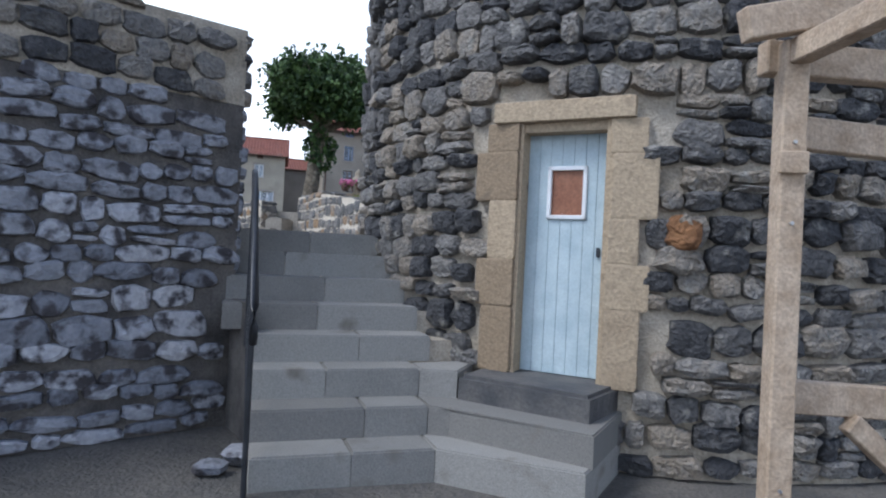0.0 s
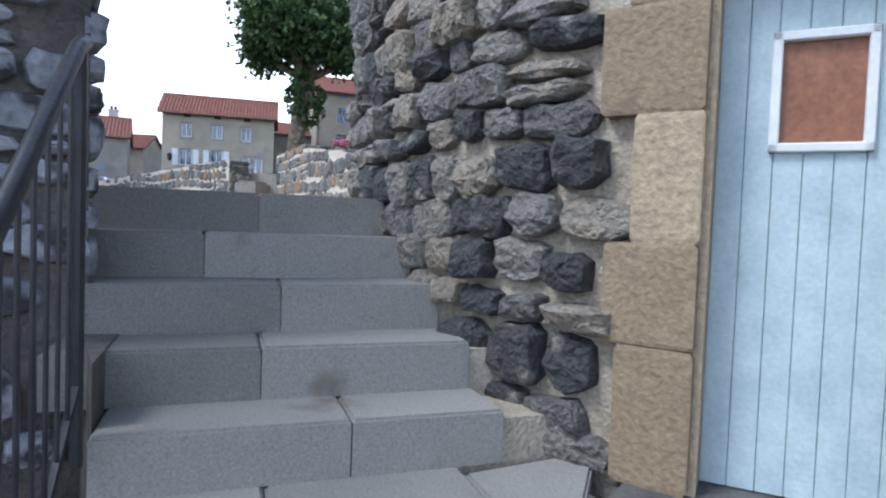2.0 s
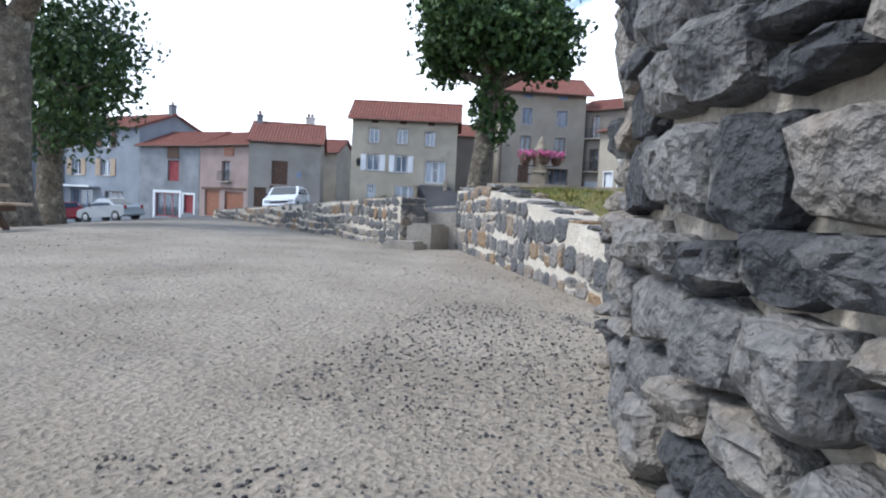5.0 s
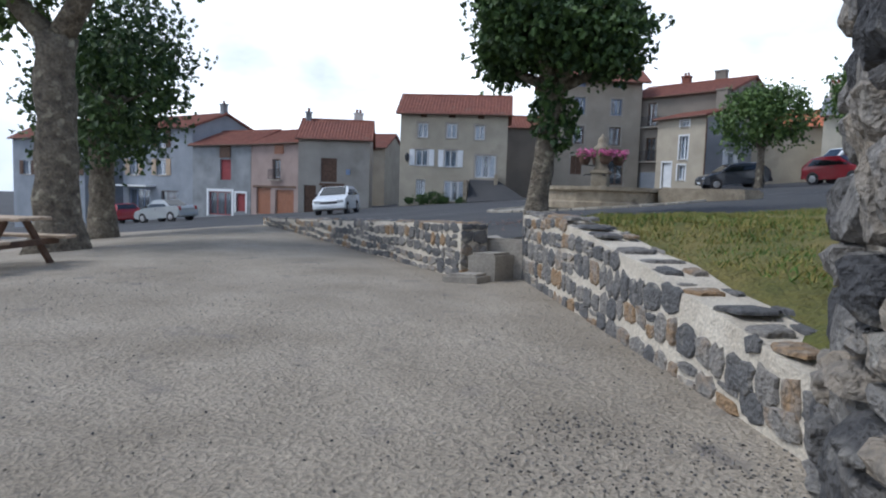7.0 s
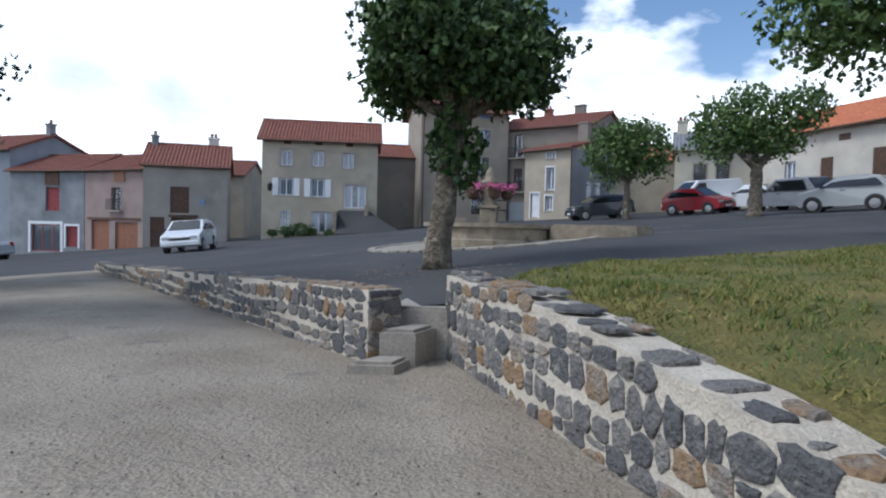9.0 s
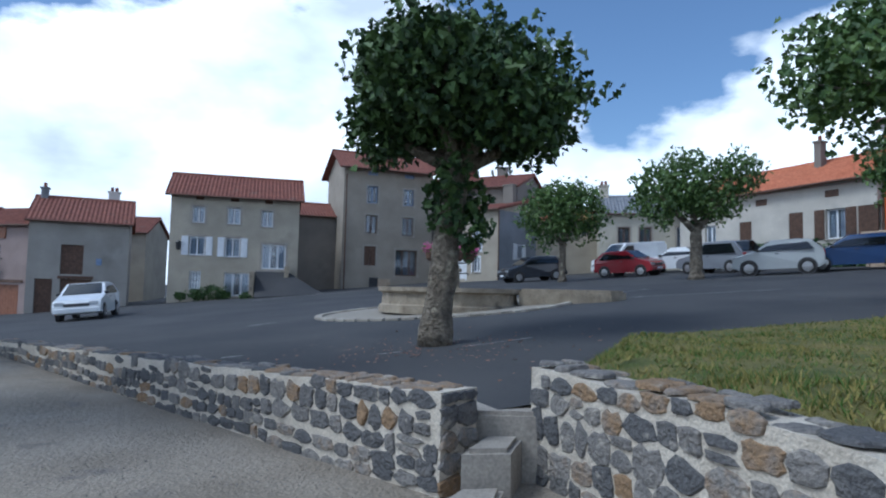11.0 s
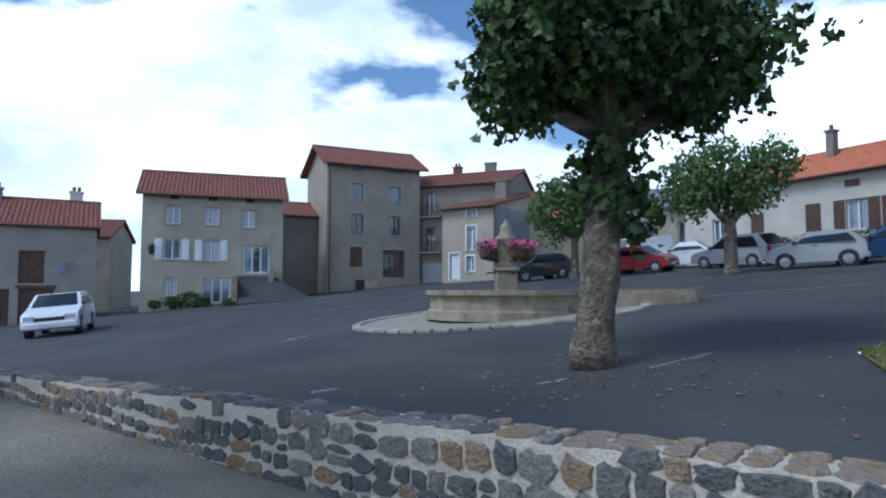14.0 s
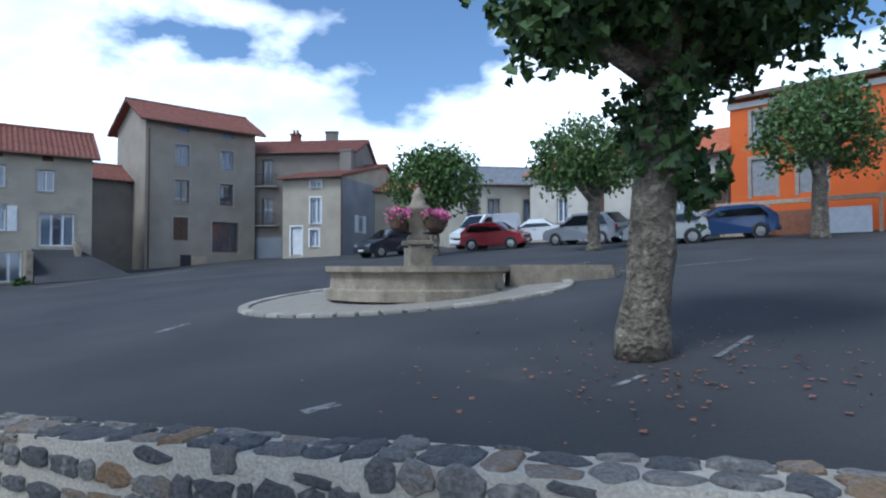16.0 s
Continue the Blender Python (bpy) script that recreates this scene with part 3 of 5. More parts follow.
# ---- limewashed wall beside the stairs ----
def straight_wall(name, label, a, b, thick, zb, top, mortar, meshes, w, h, seed, depth=(0.03, 0.05), end=False, cap=None, capdepth=0.06, material=None, sunk=0.3):
    """A rubble wall from a to b; its stones face to the right of the way back from b to a. top(u): its height."""
    a, b = Vector(a), Vector(b)
    d = (b - a)
    length = d.length
    d.normalize()
    n = Vector((d.y, -d.x))
    wl = thing(name, Matrix.Identity(4), label, "wall", kind="structure")
    bm = bmesh.new()
    seg = max(2, int(length / 0.5))
    rows = []
    for i in range(seg + 1):
        u = length * i / seg
        f, r = a + d * u, a + d * u - n * thick
        z0, z1 = zb(*f) - sunk, top(u)
        rows.append([bm.verts.new((p.x, p.y, z)) for p, z in ((f, z0), (f, z1), (r, z1), (r, z0))])
    for r0, r1 in zip(rows, rows[1:]):
        for k in range(4):
            bm.faces.new((r0[k], r0[(k + 1) % 4], r1[(k + 1) % 4], r1[k]))
    bm.faces.new(rows[0])
    bm.faces.new(rows[-1])
    part("mortar_core", bm, mortar, wl)
    lay = Lay(wl, meshes, None, seed)
    rnd = random.Random(seed)
    zmax = max(top(length * i / 20) for i in range(21))
    zmin = min(zb(*(a + d * length * i / 20)) for i in range(21))
    for u, z, ww, hh in courses(length, zmax - zmin, w, h, seed, gap=0.026 if cap else 0.024):
        z += zmin
        if u < ww * 0.4 or u > length - ww * 0.4:
            continue
        p = a + d * u
        if z + hh / 2 > top(u) + 0.04 or z + hh / 2 < zb(*p):
            continue
        lay.put(stone_matrix((p.x, p.y, z), d, ww, hh, rnd.uniform(*depth), rnd.uniform(-0.1, 0.1)))
    if end:
        for sgn, base, dirv in ((1, b, -n), (-1, a - n * thick, n)):
            if end == "b" and sgn < 0:
                continue
            z = zmin
            zt = top(length if sgn > 0 else 0)
            while z < zt - 0.06:
                hh = min(rnd.uniform(*h), zt - z)
                cut = rnd.choice((1.0, 0.45, 0.6))
                for u0, u1 in (((0, 1),) if cut == 1.0 else ((0, cut), (cut, 1))):
                    p = base + dirv * thick * (u0 + u1) / 2
                    lay.put(stone_matrix((p.x, p.y, z + hh / 2), dirv, thick * (u1 - u0) - 0.01, hh - 0.02, rnd.uniform(*depth), 0))
                z += hh
    if cap:
        u = 0.0
        while u < length - 0.1:
            ww = rnd.uniform(*cap)
            v = 0.0
            while v < thick - 0.05:
                vv = min(rnd.uniform(0.2, 0.4), thick - v)
                p = a + d * (u + ww / 2) - n * (v + vv / 2)
                m = Matrix.Identity(4)
                dep = capdepth * rnd.uniform(0.6, 1.2)
                dx, nx = d * (ww - 0.035), -n * (vv - 0.035)
                for i, (c0, c1, c2, c3) in enumerate(((dx.x, 0, nx.x, p.x), (dx.y, 0, nx.y, p.y), (0, -dep, 0, top(u + ww / 2)))):
                    m[i][0], m[i][1], m[i][2], m[i][3] = c0, c1, c2, c3
                lay.put(m)
                v += vv
            u += ww
    lay.close(material or meshes[0].materials[0])
    return wl


LW_A, LW_B = (-7.7, -0.3), (-1.92, 5.28)
left_wall = straight_wall("wall_left", "rubble wall with a flaking limewashed lower part", LW_A, LW_B, 0.6, lambda x, y: 0.0,
                          lambda u: 2.86, M_MORT_LEFT, LIME, (0.18, 0.44), (0.13, 0.23), 31, (0.04, 0.075), end="b")
straight_wall("wall_left_parapet", "dark rubble upper courses of the wall by the stairs", LW_A, LW_B, 0.6, lambda x, y: 2.865,
              lambda u: 3.52 + 0.03 * math.sin(u), M_MORT_TOWER, ROUND, (0.18, 0.36), (0.15, 0.24), 33, (0.05, 0.08), end="b", sunk=0.0)

# ---- retaining walls of the court ----
RW_A, RW_B = (-4.32, 14.62), (-1.2, 9.24)


def rw_top(u):
    return 2.83 + 0.02 * math.sin(u * 5) - 0.135 * max(0.0, u - 2.0) + 0.025 * math.sin(u * 11)


straight_wall("wall_court_east", "low retaining wall of dark stones set in pale new mortar", RW_A, RW_B, 0.42, court_z, rw_top,
              M_MORT_NEW, GREY, (0.13, 0.30), (0.14, 0.25), 41, (0.012, 0.03), end=True, cap=(0.18, 0.34), capdepth=0.03)
LWL_A, LWL_B = (-16.1, 22.9), (-5.03, 14.06)
straight_wall("wall_court_north", "low wall of mixed stones in pale mortar with stone capping", LWL_A, LWL_B, 0.42, court_z,
              lambda u: 2.12 + 0.55 * u / 13.8 + 0.012 * math.sin(u * 4), M_MORT_NEW, GREY, (0.13, 0.32), (0.13, 0.22), 43, (0.015, 0.035), end="b", cap=(0.18, 0.34), capdepth=0.03)


def gap_steps():
    st = thing("gap_steps", Matrix.Identity(4), "two rough grey stone steps in the gap of the wall", "steps", kind="structure")
    for poly, z0, z1 in (([(-5.06, 13.55), (-4.62, 13.66), (-4.56, 14.02), (-4.88, 13.94)], 1.6, 2.04), ([(-4.87, 13.96), (-4.51, 14.04), (-4.40, 14.5), (-4.70, 14.45)], 1.6, 2.30),
                         ([(-4.98, 14.47), (-4.22, 14.52), (-3.95, 15.4), (-4.98, 15.4)], 1.6, 2.48)):
        part("step_stone", prism(bmesh.new(), poly, z0, z1, 0.035), M_SURR, st)


gap_steps()


# ---- wooden frame in the yard ----
def wooden_frame():
    fr = thing("wooden_frame", pose(1.57, 2.46, 0), "raw pine timber shelter frame with rails and brace", "wooden frame")
    W = 0.1
    for name, p, q, w, h in (("post", (0, 0, -0.05), (0, 0, 2.55), W, W), ("post", (0.09, 0.06, -0.05), (0.09, 0.06, 1.08), 0.07, 0.07),
                             ("post", (1.7, 0.35, -0.05), (1.7, 0.35, 2.55), W, W), ("post", (0.3, -1.8, -0.05), (0.3, -1.8, 2.55), W, W),
                             ("rafter", (-0.24, -0.1, 2.58), (1.9, 0.3, 3.11), 0.08, 0.13), ("wall_plate", (-0.1, 0.05, 2.5), (1.9, 0.42, 2.5), 0.08, 0.14),
                             ("rail", (0.03, 0.09, 1.08), (1.75, 0.42, 1.0), 0.06, 0.14), ("rail", (0.03, 0.09, 2.2), (1.75, 0.42, 2.14), 0.06, 0.14),
                             ("brace", (0.35, 0.12, 0.98), (1.15, 0.28, 0.3), 0.06, 0.09), ("wall_plate", (0.0, 0.0, 2.5), (0.3, -1.8, 2.5), 0.08, 0.1)):
        part(name, beam(bmesh.new(), p, q, w, h, 0.006, up=(0, 0, 1) if abs(p[2] - q[2]) < 1.2 else (0, 1, 0)), M_WOOD, fr)
    part("block", boxm(-0.065, 0.05, -0.075, -0.05, 2.0, 2.09, 0.004), M_WOOD, fr)
    for z in (2.13, 1.8, 0.72):
        part("bolt", tube(bmesh.new(), [(0.0, -0.06, z), (0.0, -0.045, z)], 0.008, 8), M_RIM, fr)


wooden_frame()


# ---- trees ----
LOBES = ((-0.5, 0, 0), (-0.25, 0.42, 1.5), (0.02, 0.2, 0.6), (0.2, 0.5, 1.8), (0.62, 0, -0.8), (0.2, -0.5, 1.8), (0.02, -0.2, 0.6), (-0.25, -0.42, 1.5))


def leaf_cloud(bm, centres, count, size, rnd, droop=0.3):
    tot = sum(r[0] * r[1] * r[2] for _, r in centres)
    for c, r in centres:
        k = int(count * r[0] * r[1] * r[2] / tot)
        for _ in range(k):
            d = Vector((rnd.gauss(0, 1), rnd.gauss(0, 1), rnd.gauss(0, 1))).normalized()
            q = rnd.uniform(0.3, 1.0) ** 0.5 * (1.0 + abs(rnd.gauss(0, 0.09)))
            lump = 1 + 0.6 * noise.noise(d * 3.2 + Vector(c))
            p = Vector(c) + Vector((d.x * r[0], d.y * r[1], d.z * r[2])) * q * lump
            s = size * rnd.uniform(0.6, 1.25)
            ax = Vector((rnd.uniform(-1, 1), rnd.uniform(-1, 1), rnd.uniform(-0.9, 0.25) - droop)).normalized()
            sd = ax.cross(Vector((rnd.uniform(-1, 1), rnd.uniform(-1, 1), rnd.uniform(-1, 1)))).normalized()
            up = ax.cross(sd) * 0.12 * s
            rim = [bm.verts.new(p + ax * (f * s) + sd * (g * s) + up * h) for f, g, h in LOBES]
            bm.faces.new((rim[0], rim[1], rim[2], rim[3], rim[4]))
            bm.faces.new((rim[0], rim[4], rim[5], rim[6], rim[7]))
    return bm


def tree(label, x, y, base, trunk_r, fork, lobes, leaves, size, seed, leaf=None, lean=(0, 0), sprouts=0, flare=1.35):
    rnd = random.Random(seed)
    t = thing("tree", pose(x, y, base - 0.05), label, "tree", group="trees of the square")
    bm = bmesh.new()
    pts, rad = [], []
    for i in range(12):
        k = i / 11
        pts.append((lean[0] * k + 0.05 * trunk_r * math.sin(i * 1.9), lean[1] * k + 0.05 * math.sin(i * 1.3) * trunk_r, fork * k))
        rad.append(trunk_r * (flare - (flare - 1) * min(1, k * 5) - 0.16 * k + 0.06 * math.sin(i * 2.3 + seed)))
    tube(bm, pts, rad, 18)
    for v in bm.verts:
        v.co += Vector((v.co.x - lean[0] * v.co.z / fork, v.co.y - lean[1] * v.co.z / fork, 0)) * 0.16 * noise.noise(Vector((v.co.x * 4, v.co.y * 4, v.co.z * 1.6 + seed)))
    part("trunk", bm, M_BARK, t, smooth=True)
    top = Vector(pts[-1])
    for c, r in lobes:
        c = Vector(c)
        bm = bmesh.new()
        mid = top.lerp(c, 0.5) + Vector((0, 0, -0.12))
        tube(bm, [top - Vector((0, 0, 0.15)), mid, c], [trunk_r * 0.62, trunk_r * 0.42, trunk_r * 0.2], 9)
        for _ in range(4):
            q = c + Vector((rnd.uniform(-1, 1) * r[0], rnd.uniform(-1, 1) * r[1], rnd.uniform(-0.3, 1) * r[2])) * 0.7
            tube(bm, [mid.lerp(c, rnd.uniform(0.2, 0.9)), mid.lerp(q, 0.6) + Vector((0, 0, 0.05)), q], [trunk_r * 0.2, trunk_r * 0.12, 0.015], 6)
        part("limb", bm, M_BARK, t, smooth=True)
    bm = bmesh.new()
    leaf_cloud(bm, lobes, leaves, size, rnd)
    if sprouts:
        leaf_cloud(bm, [((top.x + trunk_r * 1.1 * math.cos(a), top.y + trunk_r * 1.1 * math.sin(a), fork * z), (0.3, 0.3, 0.34)) for a, z in ((0.5, 0.8), (2.2, 0.86), (3.6, 0.75), (4.6, 0.9), (5.6, 0.62))], sprouts, size, rnd)
    ob = part("crown", bm, leaf or M_LEAF, t)
    tagged(ob, kind="stuff")
    return t


tree("pollarded tree with dark dense crown and blotched trunk beside the fountain", -5.45, 19.1, 2.6, 0.24, 2.95,
     [((-0.4, 0.1, 3.95), (0.95, 1.0, 0.85)), ((1.0, -0.2, 3.85), (1.15, 1.05, 0.8)), ((0.3, 0.5, 4.5), (1.35, 1.2, 0.85)), ((-0.1, -0.8, 4.1), (1.1, 0.95, 0.8)), ((1.4, 0.5, 3.45), (0.65, 0.6, 0.45)), ((-0.95, 0.0, 3.45), (0.5, 0.6, 0.55)), ((0.35, -0.1, 3.5), (0.6, 0.6, 0.35))],
     13500, 0.14, 5, M_LEAF2, lean=(0.3, 0.0), sprouts=520, flare=1.22)
tree("plane tree with thick mottled trunk at the edge of the court", -13.5, 14.0, 1.68, 0.40, 4.2,
     [((-1.6, -0.6, 5.8), (1.9, 1.9, 1.3)), ((1.7, 0.3, 6.4), (1.3, 1.4, 0.9)), ((0.2, 1.3, 6.6), (1.6, 1.6, 1.1))], 6500, 0.16, 8, flare=1.6)
tree("plane tree with a low leafy crown behind another tree", -18.0, 18.3, 1.52, 0.36, 3.4,
     [((-0.9, 0.3, 4.1), (1.7, 1.6, 1.9)), ((1.2, -0.2, 4.0), (1.5, 1.5, 1.8)), ((0.2, 0.8, 5.5), (1.7, 1.6, 1.4))], 9000, 0.15, 9, M_LEAF2)
tree("small round-crowned tree on the car park", -0.35, 43.2, road_z(-0.35, 43.2), 0.2, 2.1,
     [((-0.8, 0, 3.6), (1.5, 1.4, 1.5)), ((0.9, 0, 3.8), (1.4, 1.4, 1.5)), ((0.1, 0.3, 4.6), (1.3, 1.3, 0.9))], 5500, 0.17, 11)
tree("pollarded tree with two leafy lobes on the car park", 4.35, 36.3, road_z(4.35, 36.3), 0.27, 2.2,
     [((-1.5, 0, 3.6), (1.2, 1.2, 1.2)), ((-0.3, 0.2, 4.2), (1.2, 1.2, 1.3)), ((1.6, -0.3, 4.5), (1.0, 1.0, 0.95)), ((0.6, 0, 3.2), (1.1, 1.1, 0.7))], 6500, 0.15, 13)
tree("pollarded tree with pale trunk before the orange house", 11.5, 32.0, road_z(11.5, 32.0), 0.3, 2.8,
     [((-1.35, 0, 3.9), (1.25, 1.25, 1.25)), ((0.25, 0, 5.0), (1.6, 1.6, 1.2)), ((1.6, 0.3, 4.0), (1.45, 1.3, 1.3))], 6500, 0.16, 15)
tree("broad-crowned tree overhanging the lawn", 3.9, 20.4, road_z(3.9, 20.4), 0.3, 3.0,
     [((-1.2, 0, 4.3), (1.7, 1.6, 1.2)), ((1.2, 0, 4.6), (1.7, 1.6, 1.3)), ((0.0, 0.3, 5.4), (1.7, 1.6, 1.1)), ((-2.4, -0.2, 3.9), (1.1, 1.1, 0.9))], 9500, 0.15, 17)


# ---- houses ----
def wall_panel(width, z0, z1, holes, thick=0.35, v0=0.0):
    bm = bmesh.new()
    us = sorted({0.0, width, *[h[0] for h in holes], *[h[2] for h in holes]})
    zs = sorted({z0, z1, *[h[1] for h in holes], *[h[3] for h in holes]})
    for ua, ub in zip(us, us[1:]):
        for za, zb in zip(zs, zs[1:]):
            cu, cz = (ua + ub) / 2, (za + zb) / 2
            if ub - ua < 1e-4 or zb - za < 1e-4 or any(h[0] < cu < h[2] and h[1] < cz < h[3] for h in holes):
                continue
            box(bm, ua, ub, v0, v0 + thick, za, zb)
    bmesh.ops.remove_doubles(bm, verts=bm.verts[:], dist=1e-4)
    return bm


def tiled_roof(width, v0, v1, ze, zr, over=0.3, material=None, pitch_step=0.24, under=True):
    """One slope from the eave at v0 up to the ridge at v1, its tiles as ribs and rows."""
    bm = bmesh.new()
    n = max(4, int((width + 2 * over) / pitch_step)) * 4
    rows = 7
    grid = []
    for j in range(rows + 1):
        for lip in ((0, 1) if 0 < j < rows else (0,)):
            k = j / rows
            line = []
            for i in range(n + 1):
                u = -over + (width + 2 * over) * i / n
                line.append(bm.verts.new((u, v0 + (v1 - v0) * k, ze + (zr - ze) * k + 0.035 * math.cos(2 * math.pi * i / 4) + (0.03 if lip == 0 and j else 0) + 0.02)))
            grid.append(line)
    for a, b in zip(grid, grid[1:]):
        for i in range(n):
            bm.faces.new((a[i], a[i + 1], b[i + 1], b[i]))
    dz = (zr - ze)
    lo = [bm.verts.new(p) for p in ((-over, v0, ze - 0.12), (width + over, v0, ze - 0.12), (width + over, v1, zr - 0.12), (-over, v1, zr - 0.12))]
    bm.faces.new(lo)
    for (pa, pb), line in (((lo[0], lo[1]), grid[0]), ):
        bm.faces.new([pa, pb] + line[::-1])
    bm.faces.new([lo[1], lo[2]] + [g[-1] for g in grid[::-1]])
    bm.faces.new([lo[0]] + [g[0] for g in grid] + [lo[3]])
    return bm


def band(bm, outer, inner, y0, y1, closed=True):
    """A flat frame between two outlines in u and z, from y0 to y1 deep, as one joined mesh."""
    n = len(outer)
    rings = [[bm.verts.new((u, y, z)) for u, z in line] for line, y in ((outer, y0), (inner, y0), (inner, y1), (outer, y1))]
    for a, b in zip(rings, rings[1:] + rings[:1]):
        for i in range(n if closed else n - 1):
            bm.faces.new((a[i], a[(i + 1) % n], b[(i + 1) % n], b[i]))
    if not closed:
        bm.faces.new([q[0] for q in rings])
        bm.faces.new([q[-1] for q in rings])


def window(parent, u0, z0, u1, z1, frame=None, kind="two", depth=0.16, sill=True, v=0.0):
    f = frame or M_WHITE
    w = 0.08
    bm = bmesh.new()
    y0, y1 = v + depth, v + depth + 0.06
    band(bm, [(u0, z0), (u1, z0), (u1, z1), (u0, z1)], [(u0 + w, z0 + w), (u1 - w, z0 + w), (u1 - w, z1 - w), (u0 + w, z1 - w)], y0, y1)
    wn_ = part("window", bm, f, parent)
    um, zm = (u0 + u1) / 2, (z0 + z1) / 2
    cols = {"two": 1, "four": 1, "three": 2, "plain": 0, "lattice": 3}[kind]
    for i in range(cols):
        c = u0 + (u1 - u0) * (i + 1) / (cols + 1)
        part("mullion", boxm(c - 0.045, c + 0.045, y0 + 0.002, y1 - 0.002, z0 + w, z1 - w), f, wn_)
    if kind in ("four", "lattice"):
        for k in ((0.36, 0.68) if kind == "lattice" else (0.55,)):
            c = z0 + (z1 - z0) * k
            part("glazing_bar", boxm(u0 + w, u1 - w, y0 + 0.004, y1 - 0.004, c - 0.025, c + 0.025), f, wn_)
    part("pane", boxm(u0 + w, u1 - w, y0 + 0.02, y0 + 0.03, z0 + w, z1 - w), M_GLASS, wn_)
    if sill:
        part("sill", boxm(u0 - 0.08, u1 + 0.08, v - 0.06, v + depth, z0 - 0.09, z0 + 0.0, 0.01), M_SURR, wn_)
    if f is M_WHITE:
        for a, b in ((u0 + w, u0 + (u1 - u0) * 0.4), (u0 + (u1 - u0) * 0.6, u1 - w)):
            part("curtain", boxm(a, b, v + depth + 0.1, v + depth + 0.12, z0 + w, z1 - w), M_WHITE, wn_)
    # added near-black sheet behind the pane, painting the shade of the unlit room
    part("room_shade_sheet", boxm(u0, u1, v + depth + 0.5, v + depth + 0.52, z0, z1), M_PLASTIC_SHADE, wn_)
    return wn_


def surround(parent, u0, z0, u1, z1, m, w=0.13, v=0.0):
    bm = bmesh.new()
    band(bm, [(u0 - w, z0 - 0.1), (u0 - w, z1 + w), (u1 + w, z1 + w), (u1 + w, z0 - 0.1)], [(u0, z0 - 0.1), (u0, z1), (u1, z1), (u1, z0 - 0.1)], v - 0.025, v + 0.1, False)
    part("surround", bm, m, parent)


def shutter(parent, u0, z0, u1, z1, m, v=0.0):
    leaf_ = part("shutter", boxm(u0, u1, v - 0.07, v - 0.025, z0, z1, 0.006), m, parent)
    k = int((z1 - z0) / 0.11)
    for i in range(k):
        z = z0 + 0.06 + i * 0.11
        if z < z1 - 0.08:
            part("slat", boxm(u0 + 0.05, u1 - 0.05, v - 0.085, v - 0.0702, z, z + 0.06), m, leaf_)


def door_leaf(parent, u0, z0, u1, z1, m, v=0.0, planks=5):
    d = part("house_door", boxm(u0, u1, v + 0.18, v + 0.22, z0, z1), m, parent)
    for i in range(planks):
        a, b = u0 + (u1 - u0) * i / planks, u0 + (u1 - u0) * (i + 1) / planks
        part("plank", boxm(a + 0.006, b - 0.006, v + 0.14, v + 0.178, z0, z1, 0.008), m, d)


def balcony(parent, u0, u1, z, v=0.0, deep=0.4, high=0.8):
    bm = bmesh.new()
    box(bm, u0, u1, v - deep, v, z - 0.1, z)
    b = part("balcony", bm, M_SURR, parent)
    bm = bmesh.new()
    box(bm, u0, u1, v - deep, v - deep + 0.03, z + high - 0.04, z + high)
    for s in (u0, u1 - 0.03):
        box(bm, s, s + 0.03, v - deep + 0.03, v, z + high - 0.04, z + high)
    n = int((u1 - u0) / 0.12)
    for i in range(n + 1):
        u = u0 + (u1 - u0 - 0.02) * i / n
        box(bm, u, u + 0.02, v - deep + 0.005, v - deep + 0.025, z, z + high - 0.04)
    part("railing", bm, M_IRON, b)


def chimney(parent, u, v, z0, z1, m, w=0.6, pots=2):
    bm = boxm(u - w / 2, u + w / 2, v - 0.25, v + 0.25, z0, z1, 0.02)
    box(bm, u - w / 2 - 0.06, u + w / 2 + 0.06, v - 0.31, v + 0.31, z1, z1 + 0.1)
    c = part("chimney", bm, m, parent)
    for i in range(pots):
        part("pot", tube(bmesh.new(), [(u + (i - (pots - 1) / 2) * 0.28, v, z1 + 0.1), (u + (i - (pots - 1) / 2) * 0.28, v, z1 + 0.4)], 0.1, 8), M_ROOF, c)


